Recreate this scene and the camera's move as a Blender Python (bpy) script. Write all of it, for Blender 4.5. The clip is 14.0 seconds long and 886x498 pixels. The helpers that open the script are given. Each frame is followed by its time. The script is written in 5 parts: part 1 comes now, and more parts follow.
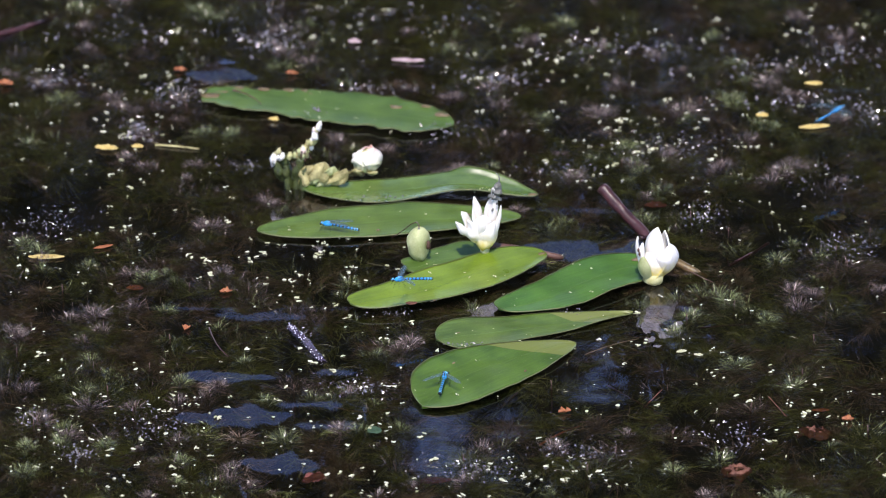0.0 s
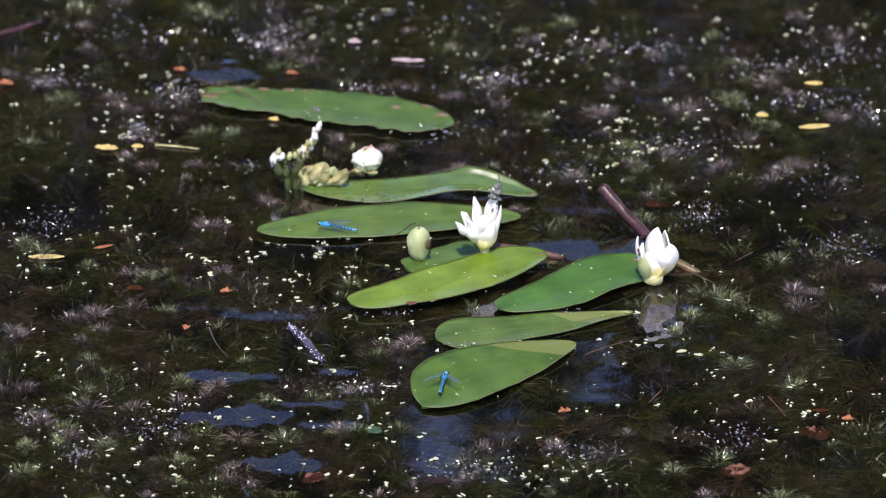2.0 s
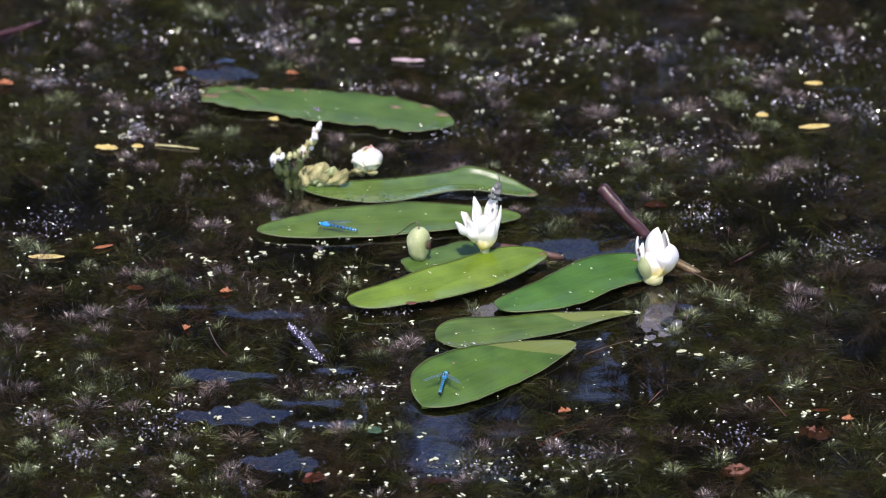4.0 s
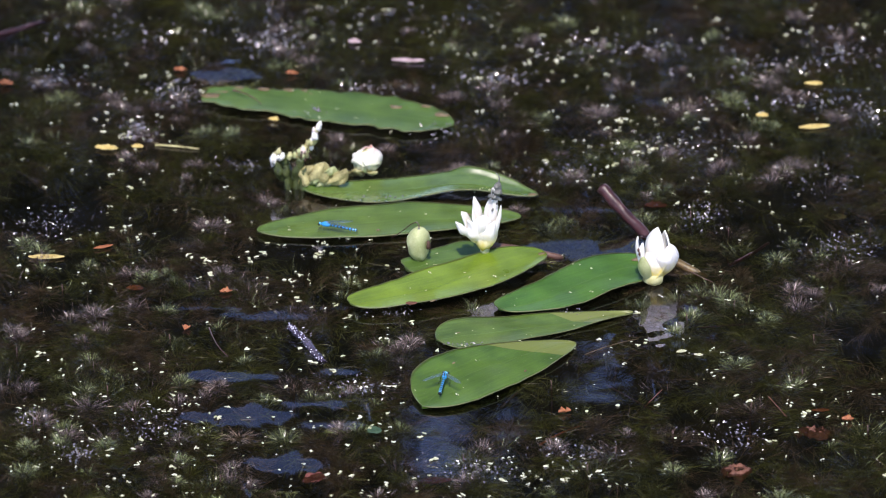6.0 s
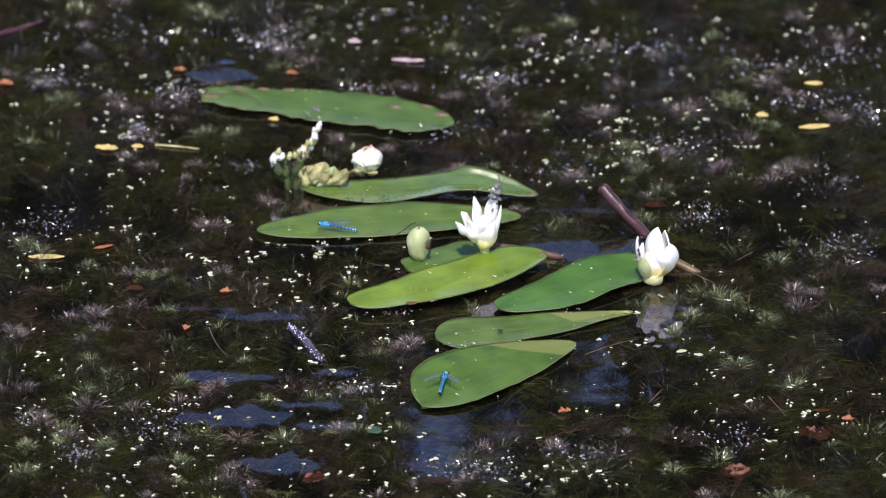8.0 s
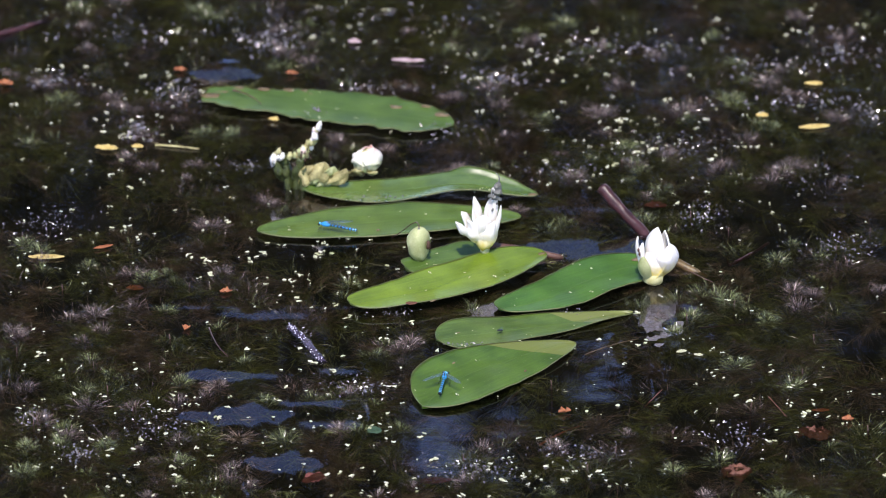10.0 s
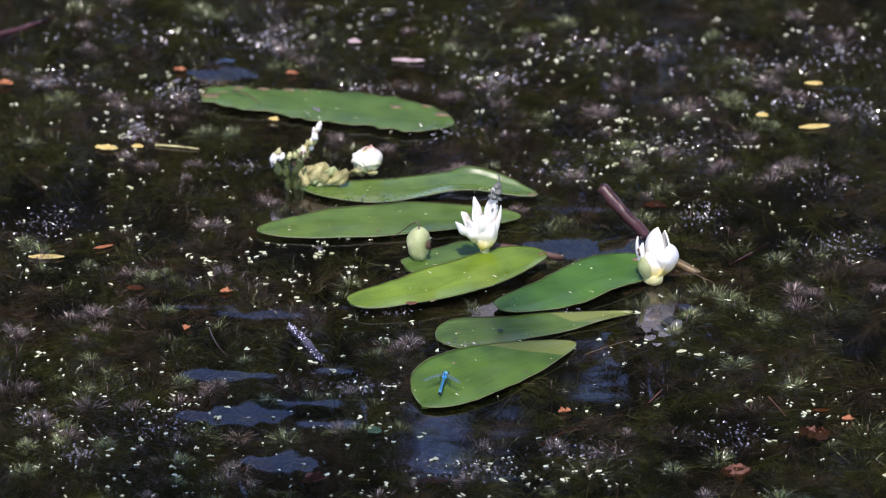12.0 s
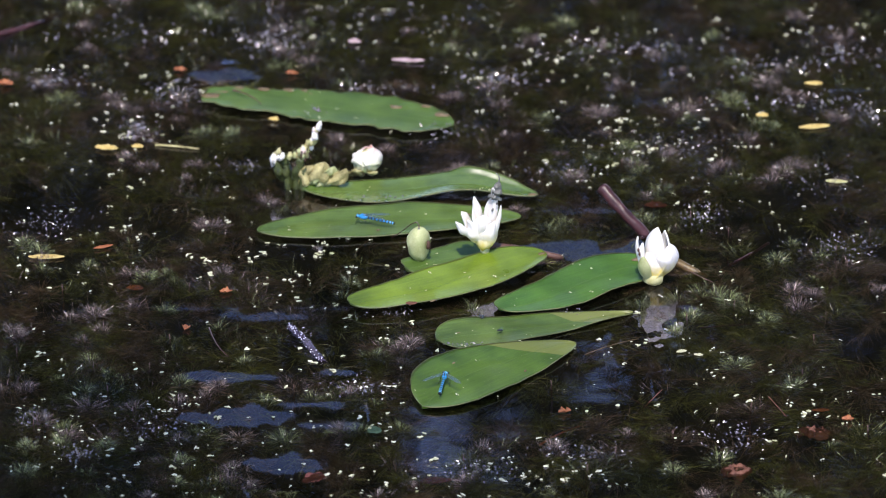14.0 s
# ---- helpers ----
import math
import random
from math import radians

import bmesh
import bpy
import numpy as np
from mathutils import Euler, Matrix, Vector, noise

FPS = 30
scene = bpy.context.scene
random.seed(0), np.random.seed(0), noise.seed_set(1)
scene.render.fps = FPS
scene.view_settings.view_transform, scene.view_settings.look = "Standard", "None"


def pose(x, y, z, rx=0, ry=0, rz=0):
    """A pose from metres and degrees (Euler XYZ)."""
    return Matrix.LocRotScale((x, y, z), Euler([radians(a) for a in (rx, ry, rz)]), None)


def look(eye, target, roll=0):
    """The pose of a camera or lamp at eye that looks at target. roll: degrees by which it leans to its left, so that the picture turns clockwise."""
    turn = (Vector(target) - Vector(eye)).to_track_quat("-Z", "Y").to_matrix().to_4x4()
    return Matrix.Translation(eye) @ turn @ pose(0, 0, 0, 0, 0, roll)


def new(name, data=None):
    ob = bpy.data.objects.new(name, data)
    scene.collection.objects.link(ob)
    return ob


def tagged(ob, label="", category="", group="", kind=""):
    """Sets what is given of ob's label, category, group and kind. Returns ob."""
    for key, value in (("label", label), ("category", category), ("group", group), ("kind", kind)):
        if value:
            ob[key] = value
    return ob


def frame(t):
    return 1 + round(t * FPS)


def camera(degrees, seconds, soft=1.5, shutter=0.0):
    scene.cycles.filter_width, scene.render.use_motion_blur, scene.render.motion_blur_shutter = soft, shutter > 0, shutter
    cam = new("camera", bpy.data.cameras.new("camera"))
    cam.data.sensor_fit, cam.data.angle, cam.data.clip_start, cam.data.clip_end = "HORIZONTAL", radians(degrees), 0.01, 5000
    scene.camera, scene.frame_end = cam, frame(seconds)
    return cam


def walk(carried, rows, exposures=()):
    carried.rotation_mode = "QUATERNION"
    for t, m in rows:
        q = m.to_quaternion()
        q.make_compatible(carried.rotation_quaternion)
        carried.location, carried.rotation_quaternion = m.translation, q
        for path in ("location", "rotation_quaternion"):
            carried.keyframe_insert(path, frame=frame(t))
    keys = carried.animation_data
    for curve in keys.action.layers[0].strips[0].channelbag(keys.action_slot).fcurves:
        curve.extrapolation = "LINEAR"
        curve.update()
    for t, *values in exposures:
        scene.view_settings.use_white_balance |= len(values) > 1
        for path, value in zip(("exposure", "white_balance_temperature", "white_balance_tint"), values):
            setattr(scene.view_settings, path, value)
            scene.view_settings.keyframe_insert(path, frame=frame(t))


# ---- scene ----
cam = camera(8.008, 14.0, soft=0.62, shutter=0.35)
VIEW = look((0, -4.5315, 2.1131), (0, 0, 0))
walk(cam, [(0, VIEW), (14.0, VIEW)], ((0, 0.97, 6450, 18), (14.0, 0.97, 6450, 18)))
cam.data.dof.use_dof = True
cam.data.dof.focus_distance = 4.82
cam.data.dof.aperture_fstop = 9.5

# ---- world and sun ----
SUN_WAY = Vector((-0.02, -0.50, 0.865)).normalized()
world = bpy.data.worlds.new("sky")
scene.world = world
world.use_nodes = True
wn = world.node_tree
sky = wn.nodes.new("ShaderNodeTexSky")
sky.sky_type = "NISHITA"
sky.sun_disc = False
sky.dust_density = 0.3
sky.ozone_density = 2.5
sky.sun_elevation = math.asin(SUN_WAY.z)
sky.sun_rotation = math.atan2(SUN_WAY.x, SUN_WAY.y)
wn.links.new(sky.outputs["Color"], wn.nodes["Background"].inputs["Color"])
wn.nodes["Background"].inputs["Strength"].default_value = 0.15
sun_data = bpy.data.lights.new("sun", "SUN")
sun_data.energy = 2.65
sun_data.angle = radians(0.53)
sun_data.color = (1.0, 0.94, 0.84)
sun = new("sun", sun_data)
sun.matrix_world = look(SUN_WAY * 20, (0, 0, 0))


# ---- materials ----
def material(name):
    m = bpy.data.materials.new(name)
    m.use_nodes = True
    return m, m.node_tree, m.node_tree.nodes["Principled BSDF"]


def node(nt, kind, **values):
    n = nt.nodes.new(kind)
    for key, value in values.items():
        n.inputs[key.replace("_", " ")].default_value = value
    return n


def ramp(nt, source, stops):
    r = nt.nodes.new("ShaderNodeValToRGB")
    while len(r.color_ramp.elements) < len(stops):
        r.color_ramp.elements.new(0.5)
    for e, (at, c) in zip(r.color_ramp.elements, stops):
        e.position, e.color = at, (*c, 1)
    nt.links.new(source, r.inputs["Fac"])
    return r.outputs["Color"]


def mix(nt, fac, a, b, blend="MIX"):
    m = nt.nodes.new("ShaderNodeMix")
    m.data_type, m.blend_type = "RGBA", blend
    for sock, v in ((m.inputs[0], fac), (m.inputs[6], a), (m.inputs[7], b)):
        if isinstance(v, (int, float)):
            sock.default_value = v
        elif isinstance(v, tuple):
            sock.default_value = (*v, 1)
        else:
            nt.links.new(v, sock)
    return m.outputs[2]


def bump(nt, height, distance, strength=1.0):
    b = node(nt, "ShaderNodeBump", Strength=strength, Distance=distance)
    nt.links.new(height, b.inputs["Height"])
    return b.outputs["Normal"]


def grained(name, dark, light, scale=200.0, fine=900.0, rough=0.5, relief=0.0002, spec=0.5, island=False, shine=0.0, through_light=0.0, pit=0.4, few=0.0):
    """A natural surface: two scales of variation in colour, fine relief."""
    m, nt, p = material(name)
    co = nt.nodes.new("ShaderNodeTexCoord").outputs["Object"]
    big, small = node(nt, "ShaderNodeTexNoise", Scale=scale, Detail=4.0), node(nt, "ShaderNodeTexNoise", Scale=fine, Detail=3.0)
    for n in (big, small):
        nt.links.new(co, n.inputs["Vector"])
    c = ramp(nt, big.outputs["Fac"], ((0.3, dark), (0.7, light)))
    c = mix(nt, 0.35, c, ramp(nt, small.outputs["Fac"], ((0.3, tuple(v * pit for v in dark)), (0.7, light))))
    if island:
        g = nt.nodes.new("ShaderNodeNewGeometry")
        c = mix(nt, 0.90 if island is True else island, c, ramp(nt, g.outputs["Random Per Island"], ((0.0, dark), (few, tuple(d + 0.12 * (v - d) for d, v in zip(dark, light))), (1.0, light)) if few else ((0.0, dark), (1.0, light))))
    nt.links.new(c, p.inputs["Base Color"])
    p.inputs["Roughness"].default_value = rough
    p.inputs["Specular IOR Level"].default_value = spec
    p.inputs["Coat Weight"].default_value = shine
    p.inputs["Coat Roughness"].default_value = 0.12
    if relief:
        nt.links.new(bump(nt, small.outputs["Fac"], relief), p.inputs["Normal"])
    if through_light:
        tr = nt.nodes.new("ShaderNodeBsdfTranslucent")
        nt.links.new(c, tr.inputs["Color"])
        ms = node(nt, "ShaderNodeMixShader", Fac=through_light)
        nt.links.new(p.outputs["BSDF"], ms.inputs[1])
        nt.links.new(tr.outputs["BSDF"], ms.inputs[2])
        nt.links.new(ms.outputs["Shader"], nt.nodes["Material Output"].inputs["Surface"])
    return m


def blade_material(name, low, high, rough=0.32, awash=None, relief=0.4):
    """Floating leaf: lengthwise veins, patches, pinholes and a waxy film."""
    m, nt, p = material(name)
    co = nt.nodes.new("ShaderNodeTexCoord").outputs["Object"]
    stretch = nt.nodes.new("ShaderNodeMapping")
    stretch.inputs["Scale"].default_value = (0.06, 1, 1)
    nt.links.new(co, stretch.inputs["Vector"])
    vein = node(nt, "ShaderNodeTexNoise", Scale=420.0, Detail=2.0)
    nt.links.new(stretch.outputs["Vector"], vein.inputs["Vector"])
    cross = node(nt, "ShaderNodeTexNoise", Scale=800.0, Detail=3.0)
    patch = node(nt, "ShaderNodeTexNoise", Scale=38.0, Detail=5.0)
    spots = node(nt, "ShaderNodeTexVoronoi", Scale=120.0)
    for n in (cross, patch, spots):
        nt.links.new(co, n.inputs["Vector"])
    c = ramp(nt, patch.outputs["Fac"], ((0.34, tuple(v * 0.82 for v in low)), (0.66, tuple(v * 1.1 for v in high))))
    c = mix(nt, 0.22, c, ramp(nt, vein.outputs["Fac"], ((0.35, tuple(v * 0.75 for v in low)), (0.65, tuple(min(1, v * 1.12) for v in high)))))
    stain = nt.nodes.new("ShaderNodeMath")
    stain.operation = "LESS_THAN"
    stain.inputs[1].default_value = 0.045
    nt.links.new(spots.outputs["Distance"], stain.inputs[0])
    c = mix(nt, stain.outputs["Value"], c, (0.05, 0.045, 0.015))
    motes = node(nt, "ShaderNodeTexVoronoi", Scale=300.0)
    nt.links.new(co, motes.inputs["Vector"])
    mote = nt.nodes.new("ShaderNodeMath")
    mote.operation, mote.inputs[1].default_value = "LESS_THAN", 0.105
    nt.links.new(motes.outputs["Distance"], mote.inputs[0])
    c = mix(nt, mote.outputs["Value"], c, mix(nt, cross.outputs["Fac"], (0.03, 0.035, 0.012), (0.24, 0.28, 0.14)))
    c = mix(nt, 0.25, c, mix(nt, 1.0, c, ramp(nt, cross.outputs["Fac"], ((0.25, (0.35, 0.4, 0.4)), (0.75, (1.5, 1.45, 1.4)))), "MULTIPLY"))
    # Tip beyond a straight line: the look of shallow water put into its colour.
    if awash:
        cut = nt.nodes.new("ShaderNodeVectorMath")
        cut.operation, cut.inputs[1].default_value = "DOT_PRODUCT", (awash[0], awash[1], 0)
        nt.links.new(co, cut.inputs[0])
        wet = nt.nodes.new("ShaderNodeMath")
        wet.operation, wet.inputs[1].default_value = "GREATER_THAN", -awash[2]
        nt.links.new(cut.outputs["Value"], wet.inputs[0])
        film = nt.nodes.new("ShaderNodeMath")
        film.operation, film.inputs[1].default_value = "MULTIPLY", 0.65
        nt.links.new(wet.outputs["Value"], film.inputs[0])
        c = mix(nt, film.outputs["Value"], c, (0.185, 0.195, 0.050))
    nt.links.new(c, p.inputs["Base Color"])
    rr = nt.nodes.new("ShaderNodeMapRange")
    rr.inputs["To Min"].default_value, rr.inputs["To Max"].default_value = rough - 0.1, rough + 0.16
    nt.links.new(patch.outputs["Fac"], rr.inputs["Value"])
    nt.links.new(rr.outputs["Result"], p.inputs["Roughness"])
    p.inputs["Specular IOR Level"].default_value = 0.32
    p.inputs["Coat Weight"].default_value = 0.22
    p.inputs["Coat Roughness"].default_value = 0.18
    h = nt.nodes.new("ShaderNodeMath")
    h.operation = "ADD"
    nt.links.new(vein.outputs["Fac"], h.inputs[0])
    nt.links.new(patch.outputs["Fac"], h.inputs[1])
    nt.links.new(bump(nt, h.outputs["Value"], 0.0005, relief), p.inputs["Normal"])
    return m


def water_material():
    m, nt, p = material("pond_water")
    nt.nodes.remove(p)
    co = nt.nodes.new("ShaderNodeTexCoord").outputs["Object"]
    wave = node(nt, "ShaderNodeTexNoise", Scale=30.0, Detail=2.0, Roughness=0.4)
    stretch = nt.nodes.new("ShaderNodeMapping")
    stretch.inputs["Scale"].default_value = (0.7, 1.3, 1)
    nt.links.new(co, stretch.inputs["Vector"])
    nt.links.new(stretch.outputs["Vector"], wave.inputs["Vector"])
    n = bump(nt, wave.outputs["Fac"], 0.00003)
    gloss = nt.nodes.new("ShaderNodeBsdfGlossy")
    gloss.inputs["Roughness"].default_value = 0.045
    gloss.inputs["Color"].default_value = (0.86, 0.82, 1.0, 1)
    clear = nt.nodes.new("ShaderNodeBsdfTransparent")
    clear.inputs["Color"].default_value = (0.46, 0.445, 0.385, 1)
    facing = node(nt, "ShaderNodeLayerWeight", Blend=0.5)
    power = nt.nodes.new("ShaderNodeMath")
    power.operation, power.inputs[1].default_value = "POWER", 3.45
    nt.links.new(facing.outputs["Facing"], power.inputs[0])
    fresnel = nt.nodes.new("ShaderNodeMath")
    fresnel.operation, fresnel.inputs[1].default_value, fresnel.inputs[2].default_value = "MULTIPLY_ADD", 0.97, 0.03
    nt.links.new(power.outputs["Value"], fresnel.inputs[0])
    nt.links.new(n, gloss.inputs["Normal"])
    nt.links.new(n, facing.inputs["Normal"])
    murk = nt.nodes.new("ShaderNodeBsdfDiffuse")
    cloud = node(nt, "ShaderNodeTexNoise", Scale=9.0, Detail=4.0)
    nt.links.new(co, cloud.inputs["Vector"])
    nt.links.new(ramp(nt, cloud.outputs["Fac"], ((0.3, (0.034, 0.030, 0.014)), (0.7, (0.062, 0.046, 0.030)))), murk.inputs["Color"])
    body = node(nt, "ShaderNodeMixShader", Fac=0.02)
    nt.links.new(clear.outputs["BSDF"], body.inputs[1])
    nt.links.new(murk.outputs["BSDF"], body.inputs[2])
    ms = nt.nodes.new("ShaderNodeMixShader")
    nt.links.new(fresnel.outputs["Value"], ms.inputs["Fac"])
    nt.links.new(body.outputs["Shader"], ms.inputs[1])
    nt.links.new(gloss.outputs["BSDF"], ms.inputs[2])
    nt.links.new(ms.outputs["Shader"], nt.nodes["Material Output"].inputs["Surface"])
    return m


def wing_material():
    m, nt, p = material("wing_film")
    co = nt.nodes.new("ShaderNodeTexCoord").outputs["Object"]
    cells = node(nt, "ShaderNodeTexVoronoi", Scale=900.0)
    cells.feature = "DISTANCE_TO_EDGE"
    nt.links.new(co, cells.inputs["Vector"])
    v = ramp(nt, cells.outputs["Distance"], ((0.04, (0.42, 0.42, 0.42)), (0.16, (0.07, 0.07, 0.07))))
    p.inputs["Base Color"].default_value = (0.10, 0.17, 0.22, 1)
    p.inputs["Roughness"].default_value = 0.15
    nt.links.new(v, p.inputs["Alpha"])
    return m


def petal_material(name, foot, tip=None, high=0.020):
    """White petal, yellow-green towards its foot, tinged towards its tip, with fine lengthwise grain."""
    m = grained(name, (0.90, 0.86, 0.79), (0.95, 0.93, 0.89), 120, 900, 0.42, 0.0001, 0.4, through_light=0.2, pit=0.92)
    nt = m.node_tree
    co = nt.nodes.new("ShaderNodeTexCoord").outputs["Object"]
    cut = nt.nodes.new("ShaderNodeSeparateXYZ")
    nt.links.new(co, cut.inputs[0])
    streak = node(nt, "ShaderNodeTexNoise", Scale=160.0, Detail=3.0)
    nt.links.new(co, streak.inputs["Vector"])
    lift = nt.nodes.new("ShaderNodeMath")
    lift.operation, lift.inputs[1].default_value = "MULTIPLY_ADD", 0.016
    nt.links.new(streak.outputs["Fac"], lift.inputs[0])
    nt.links.new(cut.outputs["Z"], lift.inputs[2])

    def band(low, top):
        b = nt.nodes.new("ShaderNodeMapRange")
        b.interpolation_type = "SMOOTHSTEP"
        b.inputs["From Min"].default_value, b.inputs["From Max"].default_value = low + 0.008, top + 0.008
        nt.links.new(lift.outputs["Value"], b.inputs["Value"])
        return b.outputs["Result"]

    low = band(0.002, high)
    for key in ("Principled BSDF", "Translucent BSDF"):
        sock = nt.nodes[key].inputs["Base Color" if key[0] == "P" else "Color"]
        c = sock.links[0].from_socket
        if tip:
            c = mix(nt, band(high * 0.8, high * 1.35), c, tip)
        nt.links.new(mix(nt, low, foot, c), sock)
    return m


LEAF_MID = blade_material("leaf_green", (0.066, 0.114, 0.018), (0.099, 0.160, 0.027))
LEAF_LIME = blade_material("leaf_lime", (0.104, 0.169, 0.012), (0.156, 0.233, 0.020), 0.30, relief=0.18)
LEAF_DEEP = blade_material("leaf_deep", (0.040, 0.105, 0.013), (0.064, 0.150, 0.018), 0.36, relief=0.25)
LEAF_GLOSSY = blade_material("leaf_glossy", (0.072, 0.122, 0.024), (0.108, 0.173, 0.036), 0.20, relief=0.03)
LEAF_GLOSSY.node_tree.nodes["Principled BSDF"].inputs["Specular IOR Level"].default_value = 0.7
LEAF_SOFT = blade_material("leaf_soft", (0.052, 0.102, 0.017), (0.082, 0.141, 0.027), 0.38)
LEAF_NEAR = blade_material("leaf_awash", (0.045, 0.096, 0.009), (0.077, 0.143, 0.014), 0.36, (0.8537, 0.5207, -0.1115), relief=0.3)
LEAF_AWASH = blade_material("leaf_awash_thin", (0.051, 0.095, 0.016), (0.087, 0.140, 0.024), 0.36, (0.6802, 0.7331, -0.0749))
RIM_TAN = grained("leaf_rim", (0.040, 0.065, 0.018), (0.14, 0.15, 0.055), 160, 900)
RIB = grained("leaf_rib", (0.070, 0.135, 0.035), (0.115, 0.19, 0.05), 90, 800, 0.35)
PETAL = petal_material("petal_white", (0.78, 0.66, 0.16))
PETAL_CREAM = grained("petal_cream", (0.56, 0.54, 0.20), (0.74, 0.72, 0.42), 120, 900, 0.45, 0.00012, 0.4, through_light=0.35, pit=0.9)
PETAL_BLUSH = petal_material("petal_blush", (0.55, 0.60, 0.26), (0.84, 0.50, 0.42), 0.019)
PETAL_PINK = grained("petal_pink", (0.80, 0.52, 0.46), (0.92, 0.86, 0.80), 50, 700, 0.5, 0.0002, 0.4, through_light=0.15, pit=0.92)
BRACT = grained("bract_green", (0.44, 0.49, 0.20), (0.62, 0.65, 0.36), 110, 900, 0.4, 0.0002, through_light=0.25, pit=0.85)
BRACT_OLD = grained("bract_withered", (0.16, 0.13, 0.045), (0.54, 0.49, 0.22), 90, 500, 0.6, 0.0004, pit=0.5)
SEPAL_DARK = grained("sepal_dark", (0.012, 0.022, 0.005), (0.09, 0.11, 0.03), 260, 900, 0.4, 0.0004)
WITHERED = grained("withered_tip", (0.05, 0.05, 0.045), (0.28, 0.28, 0.25), 500, 1500, 0.6, 0.0006)
STALK_GREEN = grained("stalk_green", (0.030, 0.050, 0.012), (0.10, 0.14, 0.035), 150, 900, 0.35)
STALK_RED = grained("stalk_red", (0.022, 0.008, 0.010), (0.095, 0.034, 0.036), 110, 900, 0.3, 0.0003)
STALK_BROWN = grained("stalk_brown", (0.035, 0.016, 0.012), (0.14, 0.070, 0.048), 130, 900, 0.4, 0.0003)
STALK_OCHRE = grained("stalk_ochre", (0.040, 0.026, 0.008), (0.19, 0.125, 0.040), 170, 900, 0.4, 0.0003)
WET_TWIG = grained("wet_twig", (0.018, 0.012, 0.028), (0.12, 0.09, 0.16), 500, 1700, 0.2, 0.002, 1.0)
DEAD_YELLOW = grained("fallen_yellow", (0.45, 0.30, 0.07), (0.75, 0.60, 0.22), 150, 900, 0.5)
DEAD_ORANGE = grained("fallen_orange", (0.17, 0.045, 0.018), (0.46, 0.17, 0.06), 170, 900, 0.5)
DEAD_RED = grained("fallen_red", (0.09, 0.022, 0.018), (0.26, 0.085, 0.06), 150, 900, 0.5)
DEAD_BROWN = grained("fallen_brown", (0.055, 0.020, 0.013), (0.22, 0.092, 0.058), 150, 900, 0.6, 0.0006, 0.3)
DECAYED = grained("leaf_decay", (0.060, 0.038, 0.018), (0.24, 0.17, 0.085), 400, 1500, 0.5, 0.0004)
DEAD_PINK = grained("fallen_pink", (0.35, 0.22, 0.24), (0.62, 0.48, 0.48), 150, 900, 0.5)
DEAD_TEAL = grained("torn_leaf_green", (0.020, 0.050, 0.024), (0.055, 0.105, 0.05), 150, 900, 0.5)
FLECK = grained("floating_fleck", (0.33, 0.34, 0.16), (0.76, 0.75, 0.55), 260, 1200, 0.45, 0.0002, island=True, pit=0.7)
WEED_GREEN = grained("weed_green", (0.0054, 0.0072, 0.0018), (0.3060, 0.3330, 0.0900), 38, 300, 0.3, 0, 0.4, island=0.6, few=0.5)
WEED_BROWN = grained("weed_brown", (0.0090, 0.0072, 0.0045), (0.3510, 0.2475, 0.1710), 38, 300, 0.3, 0, 0.4, island=0.6, few=0.5)
TUFT_GREEN = grained("tuft_green", (0.013, 0.017, 0.005), (0.34, 0.38, 0.155), 60, 300, 0.20, 0, 0.7, island=0.75, few=0.5)
TUFT_BROWN = grained("tuft_brown", (0.023, 0.015, 0.012), (0.41, 0.31, 0.275), 60, 300, 0.18, 0, 0.8, island=0.75, few=0.5)
# Deep weed: the dimness of deep water is put into this colour.
WEED_DIMMED = grained("weed_dimmed", (0.005, 0.005, 0.002), (0.075, 0.070, 0.028), 20, 300, 0.6, 0, 0.2, island=0.6, few=0.5)
MUD = grained("pond_mud", (0.008, 0.007, 0.005), (0.028, 0.022, 0.014), 3.0, 40, 0.8, 0.004)
BARK = grained("bark", (0.035, 0.027, 0.02), (0.12, 0.095, 0.07), 6, 40, 0.85, 0.02)
FOLIAGE = grained("foliage", (0.010, 0.018, 0.005), (0.036, 0.056, 0.015), 0.7, 20, 0.55, 0, 0.3, island=True, through_light=0.15)
BLUE = grained("damsel_blue", (0.015, 0.20, 0.60), (0.04, 0.40, 0.82), 500, 1500, 0.32, 0.0001)
BLUE_PALE = grained("damsel_pale_blue", (0.06, 0.38, 0.76), (0.18, 0.58, 0.90), 500, 1500, 0.32, 0.0001)
DAMSEL_RED = grained("damsel_red", (0.30, 0.09, 0.10), (0.50, 0.22, 0.24), 500, 1500, 0.32, 0.0001)
BLACK = grained("damsel_black", (0.006, 0.008, 0.012), (0.02, 0.025, 0.035), 500, 1500, 0.3, 0.0001)
FLY_DARK = grained("fly_dark", (0.008, 0.008, 0.008), (0.035, 0.035, 0.04), 900, 2000, 0.3, 0.0001)
WING = wing_material()
WATER = water_material()
GLINT_FACET = grained("glint_facet", (0.040, 0.036, 0.040), (0.20, 0.18, 0.20), 300, 900, 0.20, 0, 1.0, island=True)
# Opaque pale lavender: the wet twig's glints put into a colour.
TWIG_GLINT = grained("twig_glint", (0.30, 0.26, 0.38), (0.78, 0.74, 0.88), 900, 1900, 0.15, 0, 1.0)
DROPLET = grained("water_droplet", (0.90, 0.92, 0.92), (0.97, 0.98, 0.98), 300, 900, 0.04, 0, 1.0, pit=0.95)
DROPLET.node_tree.nodes["Principled BSDF"].inputs["Transmission Weight"].default_value = 1.0
DROPLET.node_tree.nodes["Principled BSDF"].inputs["IOR"].default_value = 1.333


